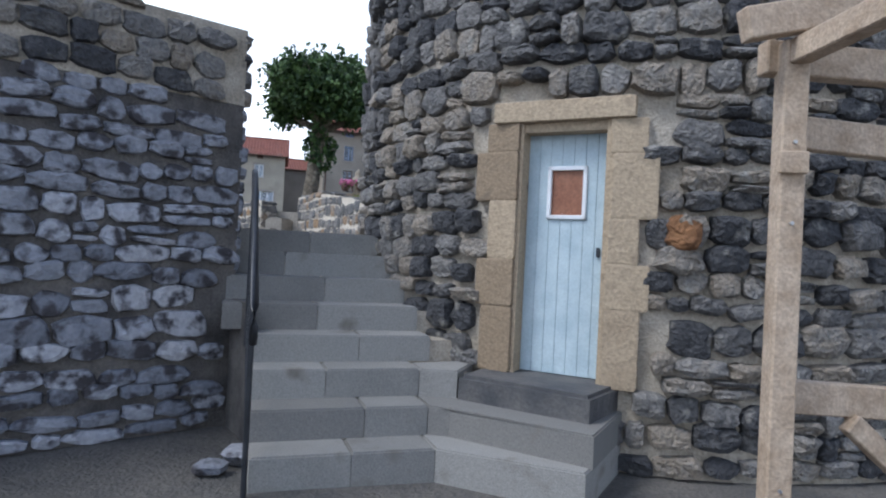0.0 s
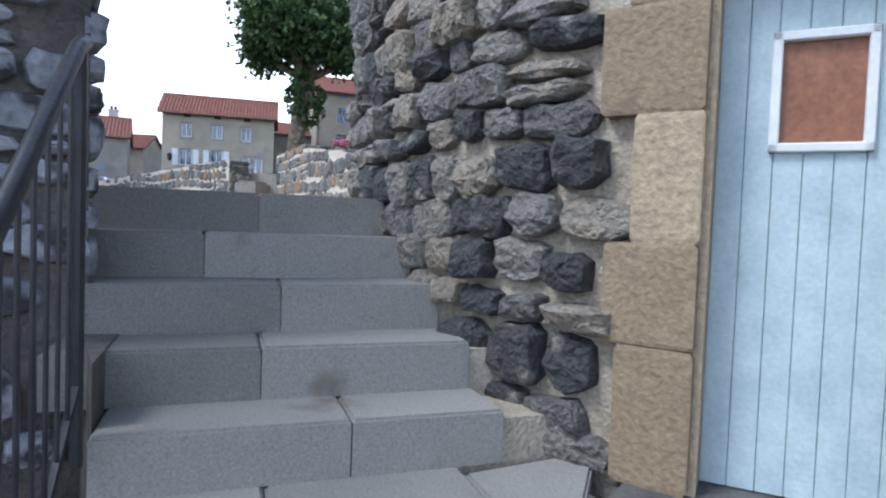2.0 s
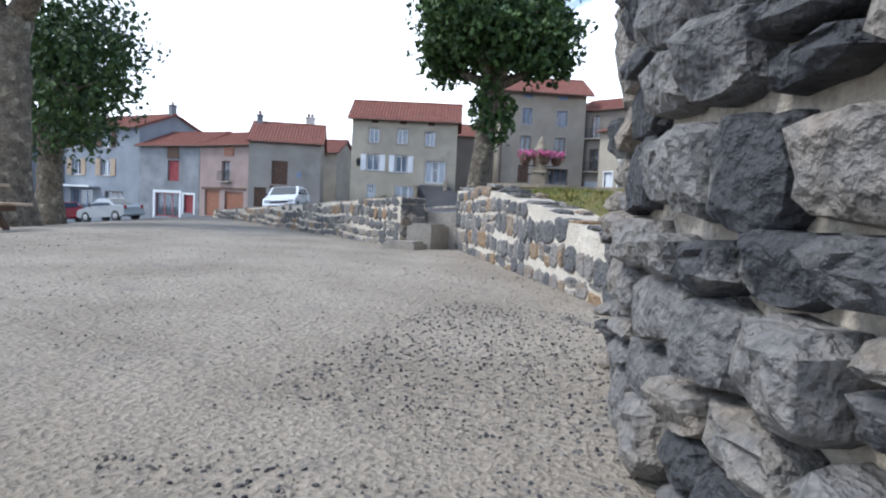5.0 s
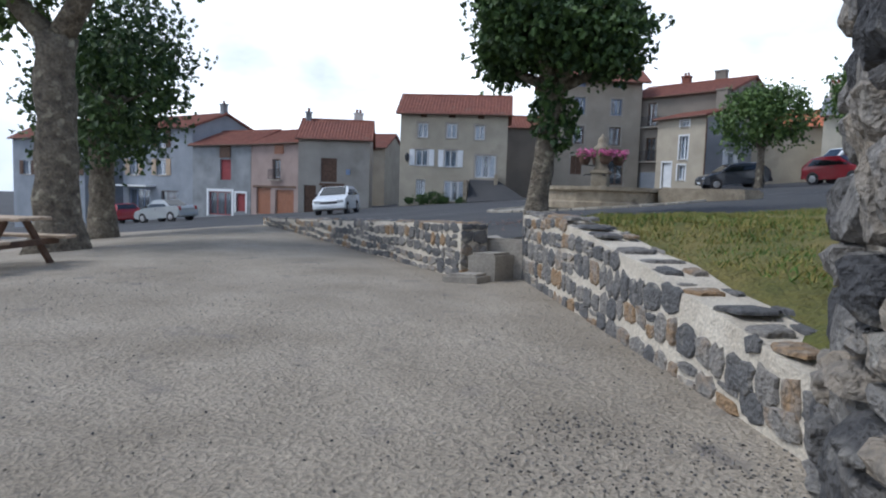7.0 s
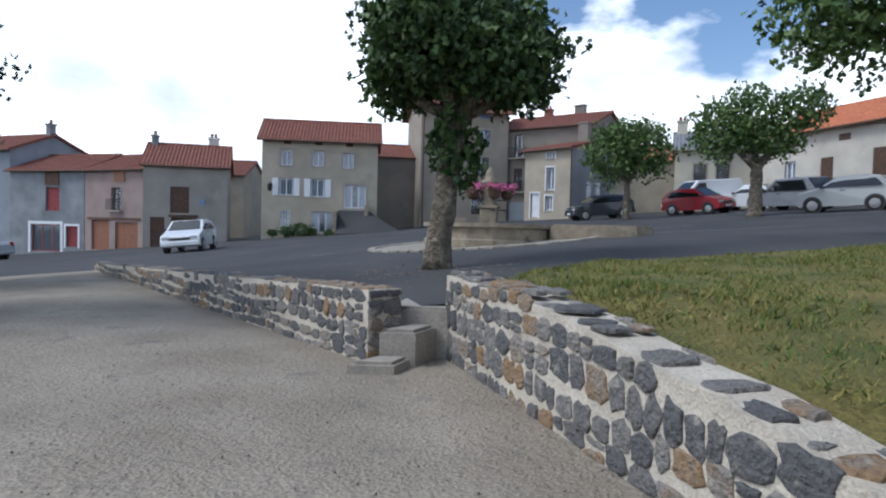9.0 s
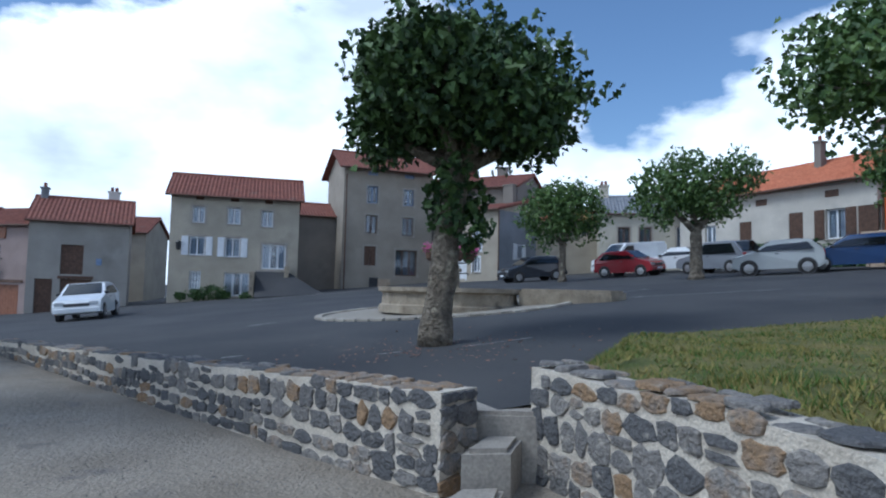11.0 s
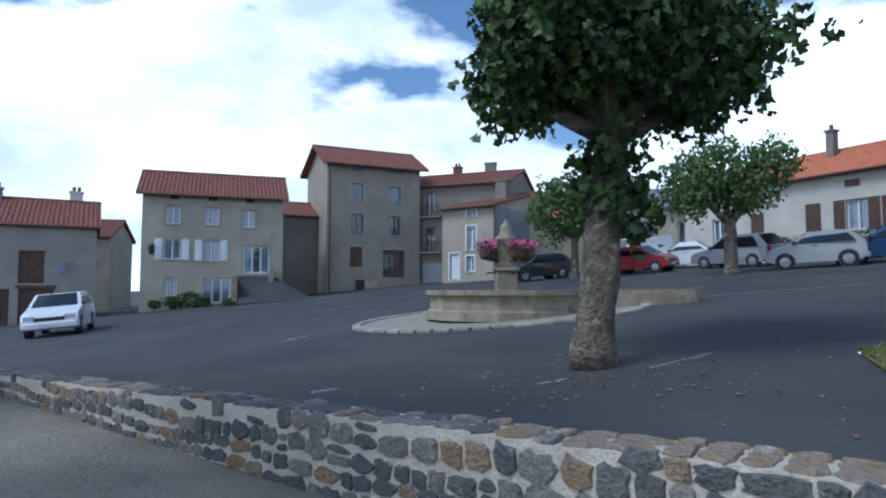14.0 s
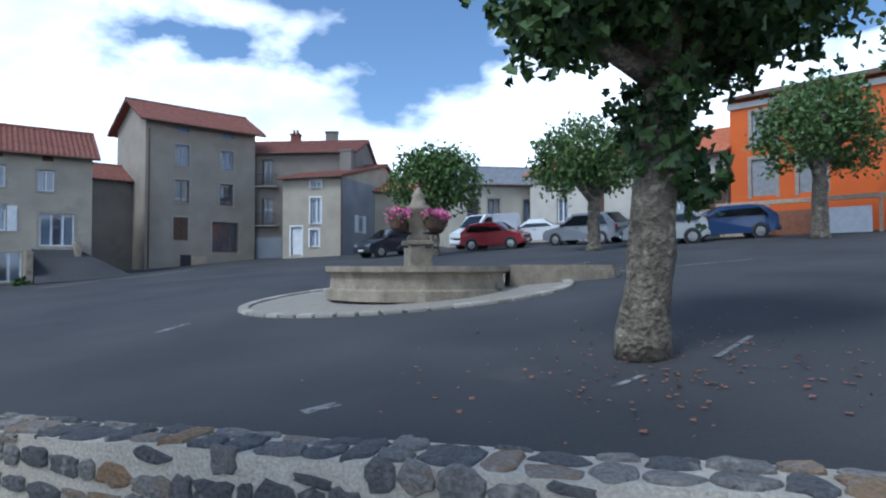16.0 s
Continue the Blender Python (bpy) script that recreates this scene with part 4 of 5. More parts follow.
def house(label, left, right, depth, eave, ridge, coat, roof=None, over=0.35, back=None, base=None, holes=(), category="house", ridge_v=None):
    """Front wall from left to right; holes: (u0, z0, u1, z1) in metres along the front and up from sea level."""
    left, right = Vector(left), Vector(right)
    d = right - left
    width = d.length
    yaw = math.degrees(math.atan2(d.y, d.x))
    zb = min(road_z(*left), road_z(*right), base if base is not None else 99) - 0.4
    h = thing("house", pose(left.x, left.y, 0, 0, 0, yaw), label, category, group="village houses")
    part("front_wall", wall_panel(width, zb, eave, holes), coat, h)
    rv = ridge_v or depth / 2
    for u in (0.0, width - 0.35):
        bm = bmesh.new()
        lo = [bm.verts.new((u, y, z)) for y, z in ((0.352, zb), (depth, zb), (depth, eave), (rv, ridge - 0.1), (0.352, eave + (ridge - 0.1 - eave) * 0.352 / rv))]
        hi = [bm.verts.new((u + 0.35, v.co.y, v.co.z)) for v in lo]
        bm.faces.new(lo)
        bm.faces.new(hi)
        for i in range(5):
            bm.faces.new((lo[i], lo[(i + 1) % 5], hi[(i + 1) % 5], hi[i]))
        part("side_wall", bm, coat, h)
    part("back_wall", wall_panel(width - 0.704, zb, eave, (), 0.35, depth - 0.36), coat, h).location.x = 0.352
    m = roof or M_ROOF
    s = (ridge - eave) / rv
    part("roof", tiled_roof(width, -over, rv, eave - s * over * 0.5, ridge, over * 0.7, m), m, h)
    sb = (ridge - eave) / (depth - rv)
    part("roof", tiled_roof(width, depth + over, rv, eave - sb * over * 0.5, ridge - 0.003, over * 0.7, m), m, h)
    part("ridge_tiles", tube(bmesh.new(), [(-over * 0.7, rv, ridge + 0.02), (width + over * 0.7, rv, ridge + 0.02)], 0.11, 8), m, h)
    part("gutter", tube(bmesh.new(), [(-over * 0.6, -over - 0.05, eave - s * over * 0.5 - 0.06), (width + over * 0.6, -over - 0.05, eave - s * over * 0.5 - 0.06)], 0.055, 8), M_BROWNW, h)
    part("floor_slab", boxm(0.352, width - 0.352, 0.36, depth - 0.37, (zb + eave) / 2 - 0.1, (zb + eave) / 2 + 0.1), M_SURR, h)
    return h


K = 1.25


def sc(rows):
    return [tuple(v * K for v in r) for r in rows]


C_B, C_C, C_E, C_E2 = render_coat("beige_render", (0.40, 0.36, 0.285)), render_coat("tan_render", (0.31, 0.275, 0.225)), render_coat("cream_render", (0.38, 0.34, 0.27)), render_coat("grey_blue_render", (0.24, 0.25, 0.27))
C_A, C_A2, C_A3, C_A0 = render_coat("pale_grey_render", (0.31, 0.29, 0.26)), render_coat("pink_grey_render", (0.30, 0.235, 0.215)), render_coat("blue_grey_stone", (0.22, 0.235, 0.25), 0.25), render_coat("blue_render", (0.24, 0.265, 0.30))
C_D, C_F, C_G, C_O = render_coat("dark_grey_and_shade_render", (0.20, 0.18, 0.155)), render_coat("pale_cream_render", (0.47, 0.44, 0.36)), render_coat("off_white_render", (0.52, 0.49, 0.43)), render_coat("orange_render", (0.62, 0.13, 0.025), 0.06)
C_OW = render_coat("white_render", (0.62, 0.60, 0.57))

# beige three-storey house with white shutters
up = sc([(1.06, 6.0, 1.68, 6.87), (2.8, 6.0, 3.45, 6.87), (4.54, 5.93, 5.13, 6.8)])
mid_ = sc([(0.97, 4.29, 1.74, 5.28), (2.74, 4.25, 3.49, 5.27)])
glass_door = sc([(4.62, 3.67, 5.86, 5.02)])
low = sc([(1.03, 2.5, 1.6, 3.47), (2.76, 2.2, 4.04, 3.43)])
attic = sc([(1.2, 7.2, 1.6, 7.42), (2.93, 7.2, 3.35, 7.42), (4.68, 7.17, 5.08, 7.4)])
hb = house("beige three-storey house with white shutters and tiled roof", (-24.83, 48.4), (-17.15, 51.06), 5.4, 9.42, 11.0, C_B, holes=up + mid_ + glass_door + low + attic, over=0.45, ridge_v=2.3)
for r in up:
    window(hb, *[r[i] for i in (0, 1, 2, 3)])
    surround(hb, *r, M_SURR)
for r in mid_:
    window(hb, *r, kind="two")
    surround(hb, *r, M_SURR)
    shutter(hb, r[0] - 0.47, r[1], r[0] - 0.05, r[3], M_WHITE)
    shutter(hb, r[2] + 0.05, r[1], r[2] + 0.47, r[3], M_WHITE)
for r in glass_door:
    window(hb, *r, kind="three", sill=False)
    surround(hb, *r, M_SURR)
for r in low:
    window(hb, *r, kind="lattice" if r[0] < 2 else "three")
for r in attic:
    part("vent", boxm(r[0], r[2], 0.1, 0.14, r[1], r[3]), M_BROWNW, hb)
part("wall_lamp", tube(bmesh.new(), [(0.57, -0.12, 5.65), (0.57, -0.12, 5.8), (0.57, -0.12, 6.15), (0.57, -0.12, 6.3)], [0.08, 0.14, 0.18, 0.05], 8), M_IRON, hb)
part("lamp_arm", beam(bmesh.new(), (0.57, 0.0, 6.3), (0.57, -0.12, 6.3), 0.03, 0.03, 0), M_IRON, hb)
# steps and planted wall before the glass door
bm = bmesh.new()
ramp_top = [bm.verts.new(p) for p in ((5.42, -0.5, 4.4), (7.5, -0.5, 4.4), (9.6, -3.4, 3.05), (5.42, -3.4, 2.75))]
ramp_foot = [bm.verts.new((v.co.x, v.co.y, 1.9)) for v in ramp_top]
for a, b in zip(range(4), (1, 2, 3, 0)):
    bm.faces.new((ramp_top[a], ramp_top[b], ramp_foot[b], ramp_foot[a]))
bm.faces.new(ramp_top)
bm.faces.new(ramp_foot)
part("ramp", bm, M_ASPH, hb, "dark asphalt ramp up to the glass door")
part("door_landing", boxm(5.4, 7.5, -0.498, -0.026, 1.9, 4.5), M_SURR, hb)
for u in (5.1, 7.25):
    part("step_wall", prism(bmesh.new(), [(u, -2.9 if u < 6 else -1.3), (u + 0.28, -2.9 if u < 6 else -1.3), (u + 0.28, -0.1), (u, -0.1)], 1.9, 4.3 if u < 6 else 4.8, 0.05), M_FOUNT, hb)
for i, (u, s) in enumerate(((1.9, 0.5), (2.9, 0.7), (3.5, 0.4), (5.05, 0.4), (0.9, 0.3))):
    bush = thing("shrub", hb.matrix_world @ pose(u * 1.0 - (0 if i < 4 else 0), -0.75 if i != 3 else -2.7, road_z(-22, 49) - 0.15), "small clipped green shrub at the house wall", "shrub", group="shrubs")
    part("stem", tube(bmesh.new(), [(0, 0, 0), (0, 0, 0.25)], 0.03, 6), M_BARK, bush)
    tagged(part("foliage", leaf_cloud(bmesh.new(), [((0, 0, 0.2 + s * 0.6), (s, s * 0.7, s * 0.75))], 420, 0.13, random.Random(i)), M_LEAF2, bush), kind="stuff")

# low link between the two tall houses; its shade is put into the dark coat
house("low annexe with a tiled roof, its coat darkened for shade", (-20.0, 57.2), (-15.8, 59.2), 5, 9.2, 10.4, C_D, over=0.25)

# tall four-storey house
ca = sc([(1.5, 8.12, 2.18, 9.2), (3.9, 8.12, 4.6, 9.16)])
cb = sc([(1.45, 6.2, 2.2, 7.36), (3.85, 6.16, 4.6, 7.35)])
cc = sc([(1.4, 4.2, 2.15, 5.4)])
cd = sc([(3.45, 3.6, 4.9, 5.25)])
ce = sc([(1.53, 9.9, 2.18, 10.15), (3.95, 9.9, 4.6, 10.15)])
hc = house("tall tan four-storey house with brown shutters", (-15.4, 56.73), (-8.75, 59.9), 6, 13.0, 14.6, C_C, holes=ca + cb + cc + cd + ce, over=0.7, ridge_v=2.6)
for r in ca:
    window(hc, *r, frame=M_BLUEW)
    surround(hc, *r, M_SURR)
for r in cb:
    window(hc, *r, frame=M_BROWNW)
    surround(hc, *r, M_SURR)
for r in cc:
    surround(hc, *r, M_SURR)
    shutter(hc, r[0] + 0.02, r[1], (r[0] + r[2]) / 2 - 0.01, r[3], M_BROWNW, 0.12)
    shutter(hc, (r[0] + r[2]) / 2 + 0.01, r[1], r[2] - 0.02, r[3], M_BROWNW, 0.12)
for r in cd:
    window(hc, *r, frame=M_BROWNW, kind="three", sill=False)
    surround(hc, *r, M_SURR)
for r in ce:
    part("vent", boxm(r[0], r[2], 0.1, 0.14, r[1], r[3]), M_BLUEW, hc)
part("drainpipe", tube(bmesh.new(), [(0.2, -0.06, 3.0), (0.2, -0.06, 12.3)], 0.05, 8), M_BROWNW, hc)
part("low_hatch", boxm(2.9, 3.9, -0.06, -0.02, 3.4, 4.2, 0.01), M_WOOD, hc)
part("low_grille", boxm(2.2, 2.9, -0.06, -0.02, 3.4, 4.3, 0.01), M_IRON, hc)

# dark tall house behind, with balconies
hd_holes = [(2.1, 9.3, 2.9, 11.2), (2.1, 6.5, 2.9, 8.4)]
hd = house("dark grey house with iron balconies and shallow roof", (-10.2, 60.9), (-2.0, 57.6), 8, 11.7, 13.2, C_D, holes=hd_holes, over=0.3)
for r in hd_holes:
    window(hd, *r, frame=M_BROWNW, sill=False)
    balcony(hd, r[0] - 0.4, r[2] + 0.4, r[1] - 0.02)
part("garage_door", boxm(1.7, 3.6, -0.05, -0.01, 3.2, 5.6, 0.01), C_A0, hd)
chimney(hd, 6.0, 4.5, 11.5, 14.0, C_D, 0.9, 0)
chimney(hd, 3.2, 4.2, 12.5, 13.8, M_ROOF, 0.7, 2)

# small two-storey house with a grey-blue side
e1 = sc([(1.67, 5.05, 2.26, 6.41), (1.64, 3.85, 2.16, 4.73), (1.67, 6.93, 2.27, 7.3)])
e2 = sc([(0.51, 3.45, 1.15, 4.91)])
he = house("cream and grey two-storey house with white windows", (-7.0, 56.4), (-3.5, 53.9), 11.0, 9.4, 11.1, C_E, holes=e1 + e2, over=0.35, ridge_v=7.0)
for r in e1:
    window(he, *r)
    surround(he, *r, M_WHITE, 0.1)
for r in e2:
    door_leaf(he, *r, M_WHITE)
    surround(he, *r, M_WHITE, 0.1)
part("side_render", boxm(4.3, 4.34, 0.02, 10.9, 3.3, 9.3), C_E2, he)
part("corner_pipe", tube(bmesh.new(), [(4.36, -0.06, 3.5), (4.36, -0.06, 9.2)], 0.05, 8), M_BROWNW, he)
for v in (2.4, 6.2, 9.2):
    z = 6.4 if v < 8 else 6.6
    s = part("side_window", boxm(4.345, 4.37, v, v + 0.7, z - 0.55, z + 0.55), M_WHITE, he)
    part("pane", boxm(4.371, 4.38, v + 0.06, v + 0.64, z - 0.48, z + 0.48), M_GLASS, s)
    for a in (v - 0.5, v + 0.74):
        part("side_shutter", boxm(4.345, 4.39, a, a + 0.45, z - 0.6, z + 0.6, 0.006), M_BLUEW if v > 3 else M_WHITE, he)
chimney(he, 3.0, 3.4, 9.9, 11.6, C_D, 0.9, 0)

# houses of the lower street
ha = house("pale grey house with dark brown loading door", (-31.6, 44.8), (-26.9, 47.4), 6.5, 7.2, 8.9, C_A, holes=[(1.7, 3.9, 2.9, 5.7), (0.45, 1.2, 1.35, 3.6), (1.75, 1.6, 3.4, 3.6)], over=0.3)
door_leaf(ha, 1.7, 3.9, 2.9, 5.7, M_BROWNW)
door_leaf(ha, 0.45, 1.2, 1.35, 3.6, M_BROWNW)
door_leaf(ha, 1.75, 1.6, 3.4, 3.6, M_BROWNW, planks=8)
part("lintel", boxm(1.6, 3.5, -0.06, 0.0, 3.62, 3.8, 0.01), M_BROWNW, ha)
part("meter_box", boxm(3.6, 3.9, -0.12, 0.0, 4.5, 4.9, 0.01), M_BLUEW, ha)
chimney(ha, 0.3, 3.2, 8.5, 9.4, C_A3, 0.4, 1)
chimney(ha, 4.2, 4.4, 8.0, 9.6, C_OW, 0.7, 2)
h2 = house("dull pink house with garage doors", (-37.6, 46.4), (-31.75, 45.2), 6.5, 6.9, 8.2, C_A2, holes=[(2.7, 4.0, 3.7, 5.6), (0.7, 1.2, 2.5, 3.3), (3.1, 1.2, 5.3, 3.2)], over=0.3)
window(h2, 2.7, 4.0, 3.7, 5.6, frame=M_BROWNW, sill=False)
balcony(h2, 2.5, 3.9, 4.0, deep=0.3)
door_leaf(h2, 0.7, 1.2, 2.5, 3.3, M_RUST, planks=8)
door_leaf(h2, 3.1, 1.2, 5.3, 3.2, M_RUST, planks=10)
part("beam_lintel", boxm(0.3, 5.6, -0.05, 0.0, 3.32, 3.5, 0.01), M_BROWNW, h2)
shutter(h2, 3.0, 6.0, 4.1, 6.7, M_RUST, 0.0)
h3 = house("blue-grey stone house with red door and shutter", (-44.6, 46.9), (-37.65, 46.4), 6.5, 6.9, 8.3, C_A3, holes=[(3.4, 3.9, 4.7, 5.6), (2.0, 0.9, 4.8, 2.9), (5.3, 1.3, 6.4, 2.8)], over=0.3)
M_RED = mat("dark_red_paint", (0.20, 0.025, 0.03), (0.28, 0.045, 0.05), 5, 0.6, 0.1, 40, wear=0.2)
door_leaf(h3, 3.4, 3.9, 4.7, 5.6, M_RED)
shutter(h3, 3.4, 5.75, 4.7, 6.8, M_BROWNW)
window(h3, 2.0, 0.9, 4.8, 2.9, frame=M_RED, kind="three", sill=False)
surround(h3, 2.0, 0.9, 4.8, 2.9, M_WHITE, 0.22)
door_leaf(h3, 5.3, 1.3, 6.4, 2.8, M_RED)
surround(h3, 5.3, 1.3, 6.4, 2.8, M_WHITE, 0.16)
h0 = house("blue-rendered three-storey house with brown shutters and shop front", (-55.5, 48.6), (-44.7, 47.0), 7, 8.5, 10.0, C_A0,
           holes=[(1.2, 4.2, 2.6, 5.7), (5.6, 4.2, 7.0, 5.7), (1.2, 6.7, 2.5, 8.3), (5.7, 6.7, 7.0, 8.3), (1.0, 0.6, 4.4, 2.9), (6.2, 0.9, 8.8, 2.8)], over=0.35)
for r in ((1.2, 4.2, 2.6, 5.7), (5.6, 4.2, 7.0, 5.7), (1.2, 6.7, 2.5, 8.3), (5.7, 6.7, 7.0, 8.3)):
    window(h0, *r)
    shutter(h0, r[0] - 0.75, r[1], r[0] - 0.05, r[3], M_WOOD if r[1] < 5 else M_BROWNW)
    shutter(h0, r[2] + 0.05, r[1], r[2] + 0.75, r[3], M_WOOD if r[1] < 5 else M_BROWNW)
window(h0, 1.0, 0.6, 4.4, 2.9, frame=M_BLUEW, kind="three", sill=False)
window(h0, 6.2, 0.9, 8.8, 2.8, frame=M_BROWNW, kind="three", sill=False)
bm = bmesh.new()
prism(bm, [(0.4, -1.0), (5.4, -1.0), (5.4, -0.03), (0.4, -0.03)], 3.1, 3.25)
part("awning", bm, M_WHITE, h0, "pale shop awning")
chimney(h0, 10.6, 3.5, 9.4, 10.8, C_A3, 0.5, 1)
hz = house("blue-grey house with brown shutters at the end of the street", (-70, 47.0), (-58.0, 46.4), 7, 7.8, 9.8, C_A0,
           holes=[(2, 4.0, 3.3, 5.4), (6.6, 4.0, 8, 5.4), (10, 4.0, 11.2, 5.4), (6.8, 1.2, 8.2, 2.8), (10, 0.8, 11.2, 2.8)], over=0.35)
for r in ((2, 4.0, 3.3, 5.4), (6.6, 4.0, 8, 5.4), (10, 4.0, 11.2, 5.4), (6.8, 1.2, 8.2, 2.8)):
    window(hz, *r)
    shutter(hz, r[0] - 0.7, r[1], r[0] - 0.05, r[3], M_BROWNW)
    shutter(hz, r[2] + 0.05, r[1], r[2] + 0.7, r[3], M_BROWNW)
house("ochre house seen down the side lane", (-36.5, 57.0), (-31.7, 58.0), 6, 7.6, 9.0, C_E, over=0.3)
house("small pale house at the end of the lane", (-38, 78), (-30, 78), 8, 6.0, 7.6, C_G, over=0.3)

# upper side of the square
f_holes = [(1.2, 6.6, 2.0, 8.0), (2.6, 6.6, 3.4, 8.0), (5.0, 6.0, 6.2, 8.0), (7.6, 6.0, 8.8, 8.0)]
hf = house("cream house with grey slate roof and lean cordon vine", (3.4, 52.6), (14.0, 51.0), 7, 9.0, 10.6, C_F, roof=M_SLATE, holes=f_holes, over=0.3)
for r in f_holes:
    window(hf, *r, frame=M_BROWNW if r[0] < 4 else M_WHITE)
    surround(hf, *r, M_SURR, 0.1)
chimney(hf, 0.4, 3.5, 9.6, 11.4, C_F, 0.7, 2)
house("small ochre house with orange roof behind the car park", (-1.5, 58), (4.5, 58.5), 6, 9.0, 10.4, C_E, roof=M_ROOF_O, over=0.3)
g_holes = [(7.6, 6.4, 8.4, 7.9), (9.6, 6.4, 10.6, 7.9), (11.2, 6.4, 12.1, 7.9), (4.5, 6.2, 5.3, 7.7), (2.0, 6.2, 2.8, 7.7), (3.2, 4.3, 4.0, 6.0), (1.2, 4.2, 2.3, 5.8)]
hg = house("long off-white house with brown shutters and orange roof", (8.0, 50.0), (13.6, 39.3), 7, 9.35, 11.1, C_G, roof=M_ROOF_O, holes=g_holes, over=0.4)
for i, r in enumerate(g_holes):
    if i in (0, 2, 3):
        shutter(hg, r[0], r[1], r[2], r[3], M_BROWNW, 0.1)
    else:
        window(hg, *r)
        if i == 1:
            shutter(hg, r[0] - 0.55, r[1], r[0] - 0.04, r[3], M_BROWNW)
            shutter(hg, r[2] + 0.04, r[1], r[2] + 0.55, r[3], M_BROWNW)
for u in (2.2, 5.6, 9.6):
    part("attic_vent", boxm(u, u + 0.7, -0.02, -0.005, 8.5, 8.85), M_BROWNW, hg)
chimney(hg, 7.6, 2.6, 9.9, 12.0, C_D, 0.4, 1)
part("red_door", boxm(6.7, 7.3, -0.03, -0.005, 4.2, 6.0), M_RED, hg)
ivy = thing("ivy", hg.matrix_world @ pose(0, 0, 0), "dense green ivy hedge along the house wall", "ivy")
tagged(part("foliage", leaf_cloud(bmesh.new(), [((u, -0.3, 5.2), (0.9, 0.35, 0.9)) for u in (8.4, 9.3, 10.2, 11.1, 11.9)] + [((u, -0.15, 6.0), (0.6, 0.2, 0.3)) for u in (5.8, 6.4, 7.4)], 3800, 0.18, random.Random(2)), M_IVY, ivy), kind="stuff")
part("stem", tube(bmesh.new(), [(10.2, -0.3, 3.9), (10.2, -0.3, 5.2)], 0.05, 6), M_BARK, ivy)
o_holes = [(1.05, 9.3, 2.15, 11.0), (3.0, 9.3, 4.1, 11.0), (1.0, 6.9, 2.1, 8.7), (3.1, 6.9, 4.2, 8.7), (0.9, 11.3, 2.0, 11.6)]
ho = house("tall bright orange house with grey shutters", (13.9, 39.2), (16.9, 33.2), 8, 11.85, 13.0, C_O, roof=M_BROWNW, holes=o_holes[:4], over=0.35)
M_GREYSH = mat("grey_shutters", (0.22, 0.23, 0.24), (0.30, 0.31, 0.32), 5, 0.6, 0.1, 40, wear=0.2)
for r in o_holes[:4]:
    part("shutter", boxm(r[0], r[2], 0.08, 0.13, r[1], r[3], 0.01), M_GREYSH, ho)
    surround(ho, *r, M_SURR, 0.16)
part("cornice", boxm(-0.1, 6.8, -0.1, -0.02, 11.3, 11.6, 0.02), C_OW, ho)
pg = thing("pergola", ho.matrix_world @ pose(0, 0, 0), "wooden pergola with white panels before the orange house", "pergola")
for u in (0.1, 2.2, 4.3, 6.5):
    part("post", boxm(u, u + 0.12, -1.6, -1.48, 3.3, 6.3, 0.01), M_WOOD, pg)
part("beam", boxm(-0.1, 6.8, -1.62, -1.46, 6.3, 6.5, 0.01), M_WOOD, pg)
part("low_wall", boxm(0.3, 6.5, -1.4, -1.3, 3.3, 4.7), C_OW, pg)
for i, u in enumerate((0.25, 2.35, 4.45)):
    part("panel", boxm(u, u + 1.8, -1.55, -1.51, 4.75 if i != 1 else 4.2, 6.0, 0.01), (M_WOOD, M_RUST, M_WHITE)[i], pg)
house("white house with rose plinth beyond the orange one", (17.1, 33.0), (19.5, 28.5), 7, 9.2, 10.8, C_OW, over=0.3)


